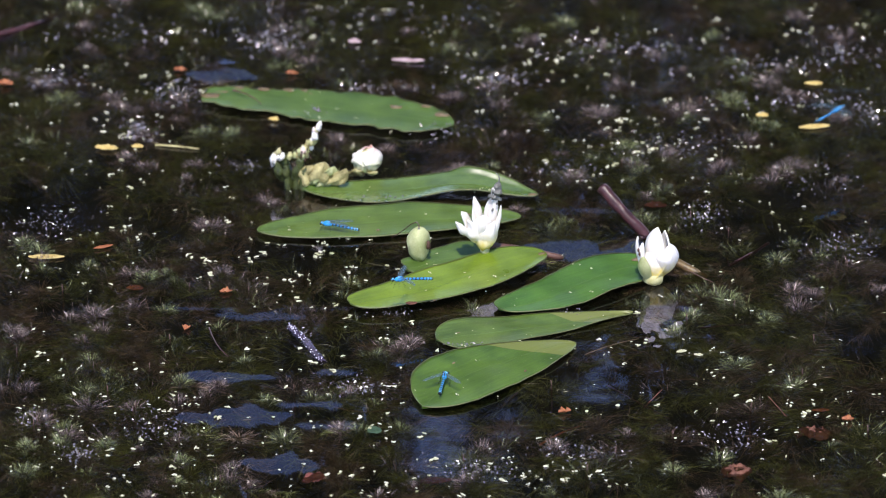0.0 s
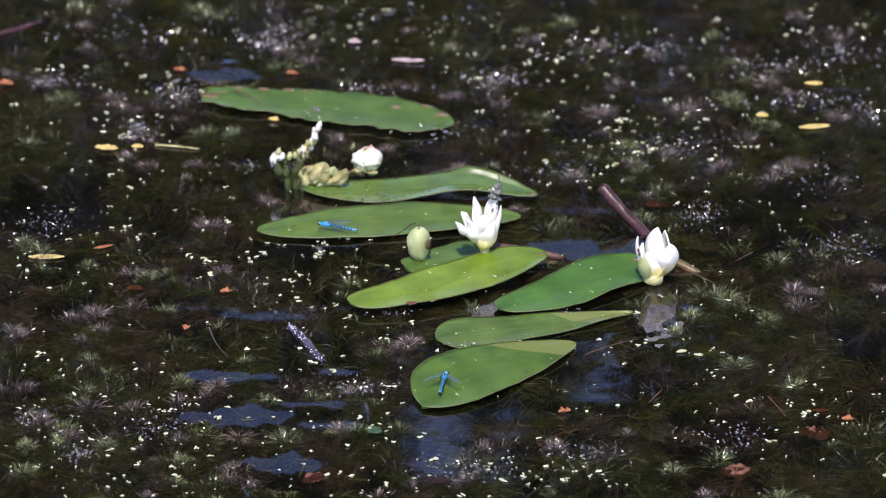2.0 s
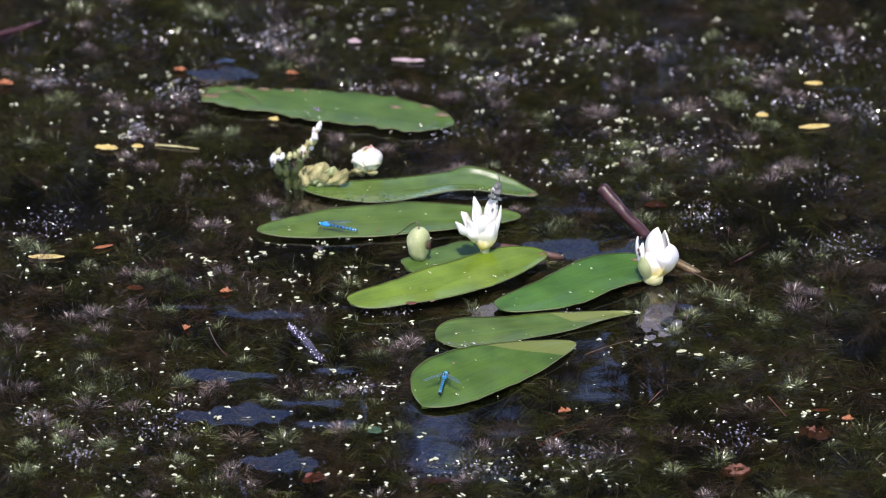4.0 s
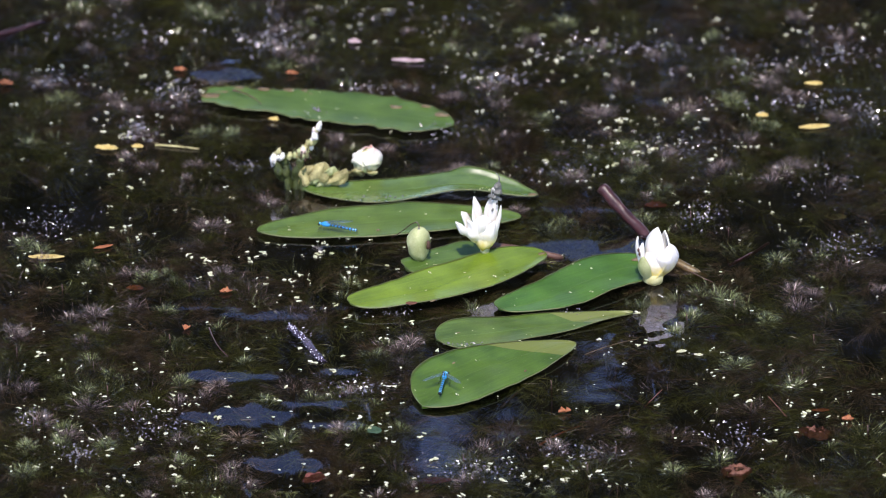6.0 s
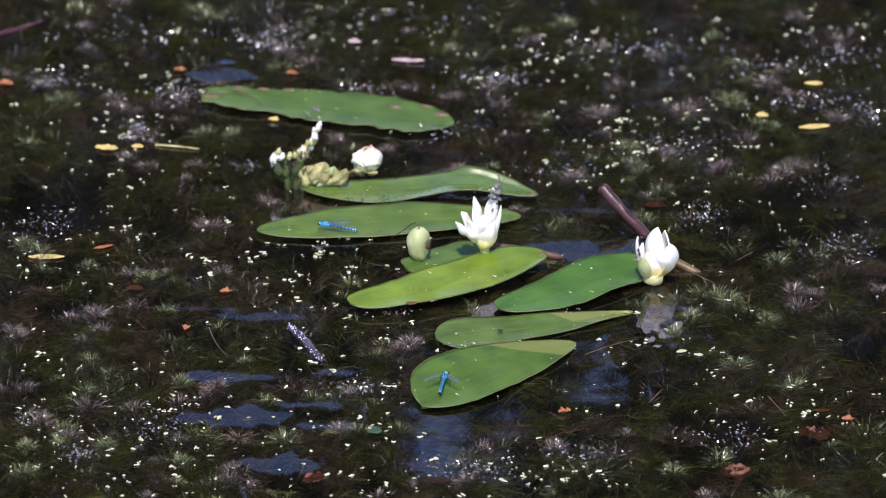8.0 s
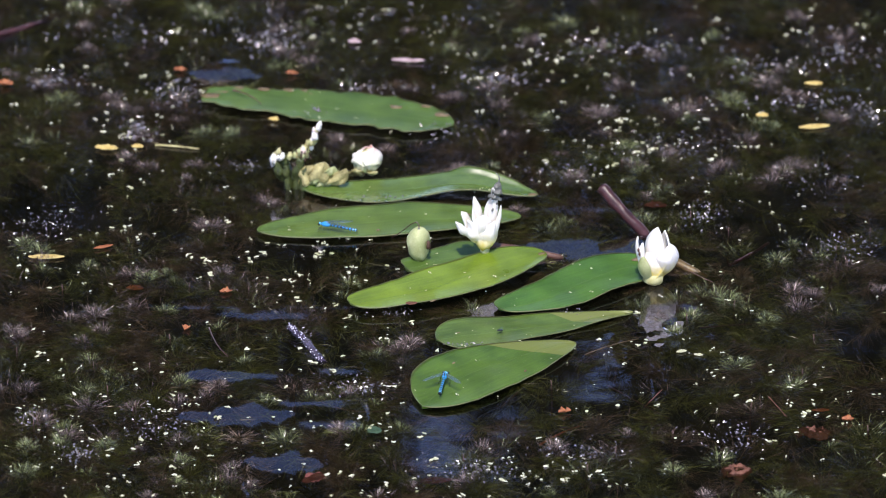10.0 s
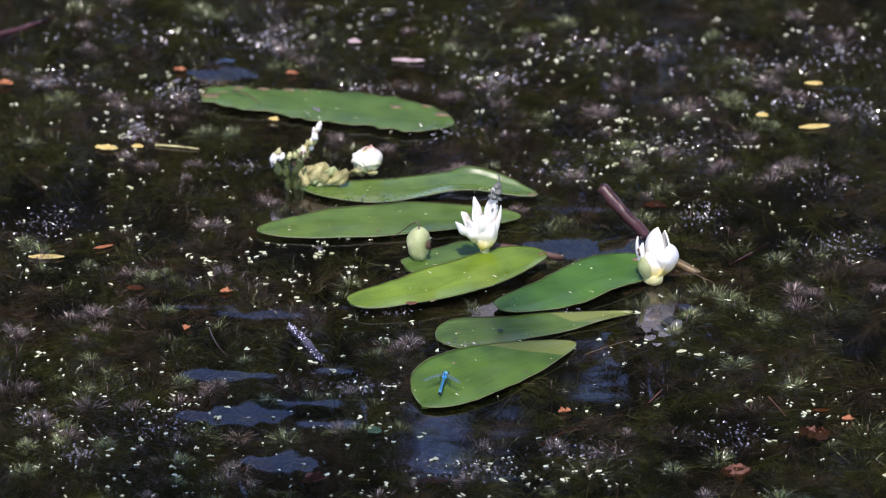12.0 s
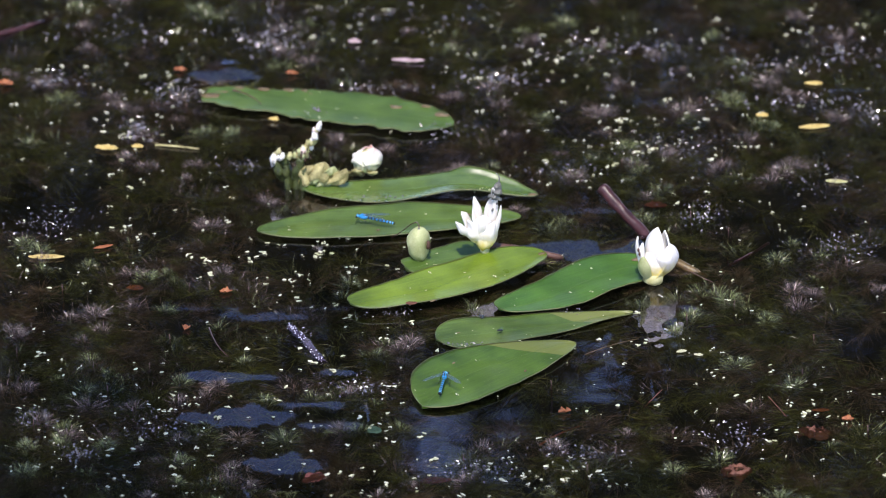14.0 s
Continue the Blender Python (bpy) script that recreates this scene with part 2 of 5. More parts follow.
# ---- mesh tools ----
def mesh_of(bm, mat, smooth=True):
    me = bpy.data.meshes.new("mesh")
    bm.normal_update()
    bm.to_mesh(me)
    bm.free()
    me.materials.append(mat)
    if smooth:
        me.polygons.foreach_set("use_smooth", [True] * len(me.polygons))
    return me


def raw_mesh(verts, faces, mat, smooth=False):
    me = bpy.data.meshes.new("mesh")
    me.from_pydata(verts, [], faces)
    me.materials.append(mat)
    if smooth:
        me.polygons.foreach_set("use_smooth", [True] * len(me.polygons))
    me.update()
    return me


def part(name, bm, mat, parent, label=""):
    ob = new(name, mesh_of(bm, mat))
    ob.parent = parent
    return tagged(ob, label) if label else ob


def thing(name, m, label, category, group=""):
    ob = new(name)
    ob.empty_display_size = 0.01
    ob.matrix_world = m
    return tagged(ob, label, category, group)


def bezier(points, n):
    """n + 1 places along the Bezier curve of three or four points."""
    pts = [Vector(p) for p in points]
    out = []
    for i in range(n + 1):
        t, row = i / n, pts
        while len(row) > 1:
            row = [a.lerp(b, t) for a, b in zip(row, row[1:])]
        out.append(row[0])
    return out


def tube(points, radius, n=16, sides=10, wobble=0.0, seed=0, bm=None):
    """A closed round stem along a Bezier curve; radius is a function of 0..1 or a pair."""
    bm = bm or bmesh.new()
    path = bezier(points, n)
    rings = []
    for i, c in enumerate(path):
        t = i / n
        d = (path[min(i + 1, n)] - path[max(i - 1, 0)]).normalized()
        side = d.cross(Vector((0.13, 0.21, 0.97)) if abs(d.z) < 0.9 else Vector((1, 0, 0))).normalized()
        up = side.cross(d)
        r = radius(t) if callable(radius) else radius[0] + (radius[1] - radius[0]) * t
        ring = []
        for k in range(sides):
            a = 2 * math.pi * k / sides
            w = 1 + wobble * noise.noise(Vector((math.cos(a) * 1.3 + seed * 7, math.sin(a) * 1.3, t * 6)))
            ring.append(bm.verts.new(c + (side * math.cos(a) + up * math.sin(a)) * r * w))
        rings.append(ring)
    for a, b in zip(rings, rings[1:]):
        for k in range(sides):
            bm.faces.new((a[k], a[(k + 1) % sides], b[(k + 1) % sides], b[k]))
    bm.faces.new(rings[0][::-1])
    bm.faces.new(rings[-1])
    return bm


def egg(centre, size, lean=0.0, rough=0.0, seed=0, segments=18, rings=12, dent=None, bm=None, fat=0.22):
    """An uneven egg; dent: (direction, depth)."""
    bm = bm or bmesh.new()
    made = bmesh.ops.create_uvsphere(bm, u_segments=segments, v_segments=rings, radius=1)["verts"]
    for v in made:
        d = v.co.normalized()
        k = 1 + rough * noise.noise(d * 2.1 + Vector((seed * 3.7, 0, 0)))
        if dent:
            k -= dent[1] * max(0, d.dot(Vector(dent[0]).normalized()) - 0.62) / 0.38
        taper = 1 - fat * d.z
        v.co = Vector((d.x * size[0] * k * taper + lean * d.z * size[2], d.y * size[1] * k * taper, d.z * size[2] * k)) + Vector(centre)
    return bm


def petal(base, bend, tip, out, width, cup=0.45, thick=0.0007, n=12, across=6, sharp=0.8, wave=0.0, seed=0, root=0.28):
    """A curved petal with thickness: from base over bend to tip, its back towards out."""
    bm = bmesh.new()
    path = bezier((base, bend, tip), n)
    out = Vector(out).normalized()
    layers = []
    for layer in (0, 1):
        rows = []
        for i, c in enumerate(path):
            t = i / n
            d = (path[min(i + 1, n)] - path[max(i - 1, 0)]).normalized()
            side = d.cross(out).normalized()
            back = side.cross(d).normalized()
            hw = width / 2 * (root + (1 - root) * math.sin(math.pi * (0.08 + t * 0.62)))
            hw = max(0.0003, hw * (1 - ((t - 0.45) / 0.55) ** 2) ** sharp if t > 0.45 else hw)
            row = []
            for k in range(across + 1):
                u = 2 * k / across - 1
                ripple = wave * hw * noise.noise(Vector((t * 3, u * 1.5, seed * 5.1)))
                row.append(bm.verts.new(c + side * u * hw - back * (cup * hw * u * u + layer * thick - ripple)))
            rows.append(row)
        layers.append(rows)
    top, low = layers
    for i in range(n):
        for k in range(across):
            bm.faces.new((top[i][k], top[i + 1][k], top[i + 1][k + 1], top[i][k + 1]))
            bm.faces.new((low[i][k], low[i][k + 1], low[i + 1][k + 1], low[i + 1][k]))
        for k in (0, across):
            f = (top[i][k], low[i][k], low[i + 1][k], top[i + 1][k])
            bm.faces.new(f if k == 0 else f[::-1])
    for i in (0, n):
        for k in range(across):
            f = (top[i][k], top[i][k + 1], low[i][k + 1], low[i][k])
            bm.faces.new(f if i == 0 else f[::-1])
    return bm


# ---- the setting: ground with the pond's basin, water, trees on the far bank ----
def ground_height(x, y):
    r = math.hypot(x, y - 3.0)
    edge = 6.6 + 0.5 * noise.noise(Vector((math.atan2(y - 3.0, x) * 1.5, 0.3, 0)))
    t = min(1, max(0, (r - edge + 0.9) / 1.8))
    return -0.22 + (0.22 + 0.25) * t * t * (3 - 2 * t) + 0.03 * noise.noise(Vector((x * 0.8, y * 0.8, 0)))


def build_ground():
    verts, faces, turns = [], [], 96
    radii = [0.25 * i for i in range(1, 45)] + [12.5, 15, 20, 30, 50, 100, 200, 400]
    verts.append((0, 3.0, ground_height(0, 3.0)))
    for r in radii:
        for k in range(turns):
            a = 2 * math.pi * k / turns
            x, y = r * math.cos(a), 3.0 + r * math.sin(a)
            verts.append((x, y, ground_height(x, y)))
    for k in range(turns):
        faces.append((0, 1 + k, 1 + (k + 1) % turns))
    for i in range(len(radii) - 1):
        for k in range(turns):
            a, b = 1 + i * turns, 1 + (i + 1) * turns
            faces.append((a + k, b + k, b + (k + 1) % turns, a + (k + 1) % turns))
    ob = new("ground", raw_mesh(verts, faces, MUD, True))
    tagged(ob, "dark muddy pond bed and bank", "ground", kind="structure")


# water tilts added to mirror the sky: x, y, half width, half depth, steepness
TILTS = (
    (-0.186, 0.344, 0.021, 0.020, 0.090), (0.118, 0.000, 0.036, 0.021, 0.082), (-0.162, -0.230, 0.025, 0.012, 0.095), (-0.154, -0.296, 0.029, 0.019, 0.088),
    (-0.120, -0.375, 0.018, 0.019, 0.088), (-0.101, -0.278, 0.018, 0.010, 0.095), (-0.140, -0.123, 0.024, 0.012, 0.070), (0.333, 0.314, 0.018, 0.010, 0.080),
    (0.155, 0.364, 0.014, 0.008, 0.075), (0.113, 0.071, 0.028, 0.012, 0.070), (-0.088, -0.312, 0.018, 0.009, 0.085), (0.178, -0.110, 0.014, 0.008, 0.085),
    (-0.185, -0.110, 0.022, 0.004, 0.085), (-0.082, -0.222, 0.012, 0.007, 0.090), (-0.080, -0.110, 0.040, 0.003, 0.080),
)
REACH = 0.035
# chop added to break the mirrored shapes: x, y, half width, half depth, steepness
CHOPS = ((0.168, -0.150, 0.026, 0.050, 0.330), (0.115, -0.225, 0.022, 0.035, 0.006), (-0.007, -0.325, 0.030, 0.040, 0.006), (0.060, 0.100, 0.060, 0.040, 0.010))


def slope(x, y):
    """Rise of the water's surface away from the near bank."""
    rise = 0.0
    for k, (cx, cy, sx, sy, steep) in enumerate(TILTS):
        u, v = (x - cx) / sx, (y - cy) / sy
        if u * u + v * v < 9:
            v -= 0.42 * noise.noise(Vector((u * 1.0, k * 3.1, 0.0))) + 0.22 * noise.noise(Vector((u * 2.6, k * 1.3, 7.0)))
            thick = max(0.08, 1.05 * math.sqrt(max(0, 1 - (u / 1.6) ** 2))) * max(0.15, 0.75 + 0.7 * noise.noise(Vector((u * 1.7, k * 2.7, 3.0))))
            thick *= 1 + 0.45 * noise.noise(Vector((u * 4.5, v * 1.5, k * 1.9)))
            fill = 1.25 - (v / thick) ** 2 - max(0, abs(u) - 1.2) * 2 + 0.6 * noise.noise(Vector((u * 2.0 + v, v * 1.6, k * 5.1)))
            fill = min(1, max(0, fill * 1.3))
            rise += steep / (1 - min(0.7, sy * 0.8 / REACH)) * fill * fill * (3 - 2 * fill)
    for k, (cx, cy, sx, sy, steep) in enumerate(CHOPS):
        e = ((x - cx) / sx) ** 2 + ((y - cy) / sy) ** 2
        if e < 4:
            rise += steep * math.exp(-e) * noise.noise(Vector((x * 80 + 0.5 * math.sin(y * 130), y * 85, 4.0 + k)))
    return rise


def build_water():
    far = [0.75, 0.9, 1.2, 1.6, 2.2, 3.0, 4.2, 5.6, 7.3]
    step = 0.0030
    xs = [-v for v in reversed(far)] + [-0.56 + 0.0035 * i for i in range(321)] + far
    ys = [-v for v in reversed(far)] + [-0.60 + step * i for i in range(434)] + [v + 0.1 for v in far]
    tilt = np.array([[slope(x, y) if abs(x) < 0.55 and -0.59 < y < 0.69 else 0.0 for x in xs] for y in ys])
    ahead, behind, keep = np.zeros_like(tilt), np.zeros_like(tilt), math.exp(-step / REACH)
    for j in range(1, len(ys)):
        ahead[j] = ahead[j - 1] * keep + tilt[j] * step
    for j in range(len(ys) - 2, -1, -1):
        behind[j] = behind[j + 1] * keep + tilt[j] * step
    drawn = (ahead - behind) / 2
    rows = []
    for j, y in enumerate(ys):
        for i, x in enumerate(xs):
            swell = 0.00022 * noise.noise(Vector((x * 7, y * 11, 0.5))) + 0.00005 * noise.noise(Vector((x * 16, y * 48, 2.5))) if abs(x) < 0.55 and -0.59 < y < 0.69 else 0.0
            rows.append((x, y, float(drawn[j, i]) + swell))
    n = len(xs)
    faces = [(j * n + i, j * n + i + 1, (j + 1) * n + i + 1, (j + 1) * n + i) for j in range(len(ys) - 1) for i in range(n - 1)]
    ob = new("water", raw_mesh(rows, faces, WATER, True))
    return tagged(ob, "dark still pond water with faint ripples", "water", kind="structure")


# openings of the far crowns where the sky shows: x, z, half width, half height
SKY_GAPS = ((0.45, 6.01, 0.070, 0.064), (-0.03, 6.19, 0.090, 0.072), (0.19, 6.29, 0.044, 0.030))


def in_gap(x, z, grow=0.0):
    for gx, gz, gw, gh in SKY_GAPS:
        if ((x - gx) / (gw + grow)) ** 2 + ((z - gz) / (gh + grow)) ** 2 < 1:
            return True
    return False


def leaf_cloud(places, size, rng, mat):
    """Many small folded leaves, four corners each, round the given places."""
    verts, faces = [], []
    for p in places:
        a = Vector(rng.normal(0, 1, 3)).normalized()
        b = a.cross(Vector(rng.normal(0, 1, 3))).normalized()
        s = size * rng.uniform(0.7, 1.3)
        i = len(verts)
        p = Vector(p)
        verts += [p - a * s, p + b * s * 0.45, p + a * s, p - b * s * 0.45]
        faces += [(i, i + 1, i + 2), (i, i + 2, i + 3)]
    return raw_mesh([tuple(v) for v in verts], faces, mat)


def build_tree(x, y, height, spread, count, size, seed, gaps=False, reach=0.18):
    rng = np.random.RandomState(seed)
    z0 = ground_height(x, y)
    tree = thing("tree", pose(x, y, z0), "unseen broadleaf tree with a dense dark green crown, added on the bank", "tree", "trees on the bank")
    trunk = tube(((0, 0, -0.2), (0.15, 0, height * 0.35), (-0.1, 0.1, height * 0.85)), (height * 0.028, height * 0.006), 14, 10, 0.3, seed)
    ends = []
    for k in range(9):
        a, h = rng.uniform(0, 2 * math.pi), height * rng.uniform(0.3, 0.75)
        e = Vector((math.cos(a) * spread * 0.75, math.sin(a) * spread * 0.5, h + height * 0.18))
        tube(((0.05, 0, h * 0.85), (e.x * 0.4, e.y * 0.4, h), e), (height * 0.010, height * 0.002), 8, 6, 0.2, seed + k, trunk)
        ends.append(e)
    part("trunk", trunk, BARK, tree)
    places = []
    while len(places) < count:
        v = rng.normal(0, 1, 3)
        v = v / np.linalg.norm(v) * rng.uniform(0.25, 1) ** 0.5
        p = np.array([v[0] * spread, v[1] * spread * 0.6, height * 0.62 + v[2] * height * 0.42])
        if p[2] < 0.8 or noise.noise(Vector(p) * (1.6 / spread) + Vector((seed, 0, 0))) < -reach and not gaps:
            continue
        places.append(tuple(p))
    crown = new("crown", leaf_cloud(places, size, rng, FOLIAGE))
    crown.parent = tree
    return tree


def build_far_tree():
    """The tree whose crown the water mirrors; the sky shows through the openings of the crown."""
    rng = np.random.RandomState(77)
    x, y = 0.0, 12.4
    tree = thing("tree", pose(x, y, ground_height(x, y)), "wide broadleaf tree with small sky gaps in its crown", "tree", "trees on the bank")
    part("trunk", tube(((0, 0.4, -0.2), (0.3, 0.5, 2.0), (0.1, 0.6, 4.0)), (0.22, 0.12), 14, 10, 0.3, 5), BARK, tree)
    base = ground_height(x, y)
    places = []
    while len(places) < 76000:
        px, py, pz = rng.uniform(-2.6, 2.6), rng.uniform(11.8, 12.3), rng.uniform(4.0, 8.5)
        top = 6.75 + 0.2 * noise.noise(Vector((px * 2.0, 0, 3.3))) + 1.7 * rng.uniform() ** 2
        if pz > top or in_gap(px * 16.53 / (py + 4.53), (pz + 2.11) * 16.53 / (py + 4.53) - 2.11, 0.012):
            continue
        places.append((px - x, py - y, pz - base))
    while len(places) < 92000:
        px, py, pz = rng.uniform(-3.2, 3.2), rng.uniform(11.9, 13.4), rng.uniform(0.3, 4.6)
        places.append((px - x, py - y, pz - base))
    crown = new("crown", leaf_cloud(places, 0.042, rng, FOLIAGE))
    crown.parent = tree


build_ground()
water = build_water()
build_far_tree()
# Unseen trees added round the pond to hold back the sky's light.
for k, (tx, ty, th, ts) in enumerate(((-5.4, 11.6, 7.2, 3.2), (5.2, 11.8, 7.0, 3.0), (-9.0, 5.5, 13.0, 4.6), (9.2, 5.0, 12.5, 4.6), (-8.8, -2.5, 13.0, 4.4), (9.4, -3.0, 12.0, 4.4))):
    build_tree(tx, ty, th, ts, 6000, 0.30, 20 + k)


def build_shade_tree():
    """Unseen tree added behind the viewer; its outer branches swing to cast passing shade."""
    rng = np.random.RandomState(91)
    x, y = -0.45, -8.11
    tree = build_tree(x, y, 7.6, 1.9, 3500, 0.16, 33)
    made = []
    for k, (reach, side, wide, deep, count, at) in enumerate(((5.0, 0.25, 0.20, 0.15, 360, pose(0, 0, 4.45, -11)), (5.63, 0.10, 0.09, 0.12, 150, pose(0, 0, 4.70, 0, 0, 4.2)))):
        bm = tube(((0, 0, 0), (0.05, reach * 0.32, 0.35), (0.1, reach * 0.68, 0.45), (side * 0.6, reach, 0.2)), (0.05, 0.005), 16, 8, 0.3, 8 + k)
        branch = part("branch", bm, BARK, tree, "thin leafy branch, unseen, added for its passing shade")
        spots = [tuple(np.array([side, reach - 0.15, 0.24]) + rng.normal(0, 1, 3) * (wide, deep, 0.08)) for _ in range(count)]
        twigs = new("leaf_spray", leaf_cloud(spots, 0.035, rng, FOLIAGE))
        twigs.parent = branch
        tagged(twigs, kind="stuff")
        branch.matrix_basis = at
        made.append(branch)
    return made


low_branch, high_branch = build_shade_tree()


# ---- plan of the floating leaves ----
# end, end, bend, sway, half width, place of the broadest part, bluntness of both ends
LEAF_PLAN = (
    ((-0.1984, 0.2963), (0.0089, 0.2358), 0.0052, -0.0007, 0.0324, 1.7738, 0.1200, 0.5719),
    ((-0.1127, 0.1062), (0.0760, 0.0944), 0.0066, -0.0046, 0.0212, 0.7096, 0.8816, 0.3346),
    ((-0.1476, 0.0280), (0.0622, 0.0550), 0.0068, -0.0009, 0.0293, 0.9087, 0.5989, 0.5221),
    ((-0.0296, -0.0403), (0.0541, -0.0040), 0.0042, -0.0021, 0.0189, 1.2657, 0.1200, 0.6960),
    ((-0.0717, -0.1127), (0.0800, -0.0259), -0.0036, -0.0025, 0.0267, 1.1844, 0.2650, 0.4300),
    ((0.0431, -0.1174), (0.1622, -0.0343), 0.0000, -0.0050, 0.0286, 1.7234, 0.1816, 0.1200),
    ((-0.0052, -0.1665), (0.1469, -0.1175), -0.0019, 0.0003, 0.0270, 0.4290, 1.5021, 0.6200),
    ((-0.0154, -0.2857), (0.1008, -0.1729), 0.0148, 0.0025, 0.0378, 0.7005, 0.9683, 0.6088),
)


def leaf_row(shape, s):
    """Offset of the middle line and half width at s along the leaf."""
    _, _, bend, sway, half, shift, blunt_a, blunt_b = shape
    k = max(0.0, math.sin(math.pi * s ** shift))
    return 4 * s * (1 - s) * bend + sway * math.sin(2 * math.pi * s), max(0.0002, half * k ** (blunt_a + (blunt_b - blunt_a) * s))


def under_leaf(x, y, room=0.004):
    for shape in LEAF_PLAN:
        (ax, ay), (bx, by) = shape[0], shape[1]
        length = math.hypot(bx - ax, by - ay)
        c, d = (bx - ax) / length, (by - ay) / length
        u, v = (x - ax) * c + (y - ay) * d, (y - ay) * c - (x - ax) * d
        if -room < u < length + room:
            mid, hw = leaf_row(shape, min(1, max(0, u / length)))
            if abs(v - mid) < hw + room:
                return True
    return False


# ---- submerged weed ----
def needles(starts, ways, lengths, widths, sag, rng, comb=None, top=0.05):
    """Ribbons with a fold along them: verts and faces for many needles at once."""
    n = len(starts)
    ways = ways / np.linalg.norm(ways, axis=1, keepdims=True)
    side = np.cross(ways, rng.normal(0, 1, (n, 3)))
    side /= np.linalg.norm(side, axis=1, keepdims=True) + 1e-9
    bend = np.cross(ways, side) if comb is None else comb
    rows = []
    stations = ((0.0, 0.8), (0.4, 1.0), (0.75, 0.7), (1.0, 0.12)) if comb is None else ((0.0, 0.8), (0.55, 1.0), (1.0, 0.15))
    for t, w in stations:
        c = starts + ways * (lengths * t)[:, None] + bend * (lengths * sag * t * t)[:, None]
        c[:, 2] -= lengths * np.abs(sag) * 0.25 * t * t
        c[:, 2] = np.minimum(c[:, 2], top)
        rows += [c - side * (widths * w / 2)[:, None], c + side * (widths * w / 2)[:, None]]
    verts = np.stack(rows, 1).reshape(-1, 3)
    base = (np.arange(n) * 2 * len(stations))[:, None]
    quads = np.array([[2 * k, 2 * k + 1, 2 * k + 3, 2 * k + 2] for k in range(len(stations) - 1)]).reshape(1, -1)
    faces = (base + quads).reshape(-1, 4)
    return verts, faces


def quick_mesh(verts, faces, mat):
    me = bpy.data.meshes.new("mesh")
    me.vertices.add(len(verts))
    me.vertices.foreach_set("co", np.asarray(verts, np.float32).ravel())
    me.loops.add(faces.size)
    me.loops.foreach_set("vertex_index", faces.astype(np.int32).ravel())
    me.polygons.add(len(faces))
    me.polygons.foreach_set("loop_start", np.arange(0, faces.size, 4, dtype=np.int32))
    me.update(calc_edges=True)
    me.materials.append(mat)
    return me


# bare water: x, y, half width, half depth
OPEN_WATER = (
    (-0.187, 0.352, 0.027, 0.028), (0.117, 0.001, 0.031, 0.023), (0.116, -0.230, 0.021, 0.038), (-0.007, -0.325, 0.027, 0.044), (-0.160, -0.230, 0.027, 0.015),
    (-0.156, -0.294, 0.028, 0.025), (-0.120, -0.375, 0.020, 0.025), (-0.101, -0.278, 0.015, 0.013), (-0.144, -0.123, 0.022, 0.017), (0.048, -0.373, 0.018, 0.021),
    (-0.319, 0.159, 0.018, 0.038), (0.063, -0.193, 0.027, 0.025), (0.160, -0.123, 0.018, 0.042), (0.300, 0.060, 0.115, 0.075), (-0.300, 0.100, 0.085, 0.060),
    (0.200, -0.290, 0.030, 0.030),
)


def open_water(x, y):
    """How bare the water is of weed near the surface, 0 to 1."""
    bare = 0.0
    for cx, cy, sx, sy in OPEN_WATER:
        bare = max(bare, math.exp(-(((x - cx) / sx) ** 2 + ((y - cy) / sy) ** 2) ** 2))
    return bare


def weed_here(x, y, rng, shift, clear):
    """Whether a shoot stands here: patches a hand wide, and bare water."""
    n = noise.noise(Vector((x * 13, y * 16, shift))) + 0.6 * noise.noise(Vector((x * 30, y * 40, shift + 5)))
    return rng.uniform() < 0.30 + 2.6 * n and rng.uniform() > clear * open_water(x, y)


def plumes(count, seed, area, depth, length, hair, per, width, clear=0.85):
    """Foxtail shoots lying under the surface: a curved axis with whorls of hair."""
    rng = np.random.RandomState(seed)
    starts, ways, lens, combs = [], [], [], []
    while len(starts) < count:
        p = np.array([rng.uniform(area[0], area[1]), rng.uniform(area[2], area[3]), rng.uniform(depth[0], depth[1])])
        if not weed_here(p[0], p[1], rng, seed, clear):
            continue
        a, L = rng.uniform(0, 2 * math.pi), rng.uniform(length[0], length[1])
        turn, rise = rng.uniform(-1.3, 1.3), rng.uniform(-0.15, 0.35)
        m = int(per * L / length[1])
        t = rng.uniform(0, 1, m) ** 0.7
        ang = a + turn * t
        axis = np.stack([np.cos(ang), np.sin(ang), np.full(m, rise)], 1)
        q = p + axis * (t * L)[:, None]
        q[:, 2] = np.minimum(q[:, 2], depth[1] + 0.001)
        radial = rng.normal(0, 1, (m, 3))
        radial -= axis * (radial * axis).sum(1, keepdims=True)
        radial /= np.linalg.norm(radial, axis=1, keepdims=True) + 1e-9
        w = radial + axis * rng.uniform(0.1, 0.5, (m, 1))
        w[:, 2] *= 0.55
        starts.append(q)
        ways.append(w)
        combs.append(axis + rng.normal(0, 0.25, (m, 3)))
        lens.append(hair * rng.uniform(0.5, 1.15, m) * (1 - 0.45 * t))
    starts, ways, lens = np.concatenate(starts), np.concatenate(ways), np.concatenate(lens)
    n = len(starts)
    return needles(starts, ways, lens, width * rng.uniform(0.6, 1.3, n), rng.uniform(0.1, 0.6, n), rng, np.concatenate(combs), -0.0006)


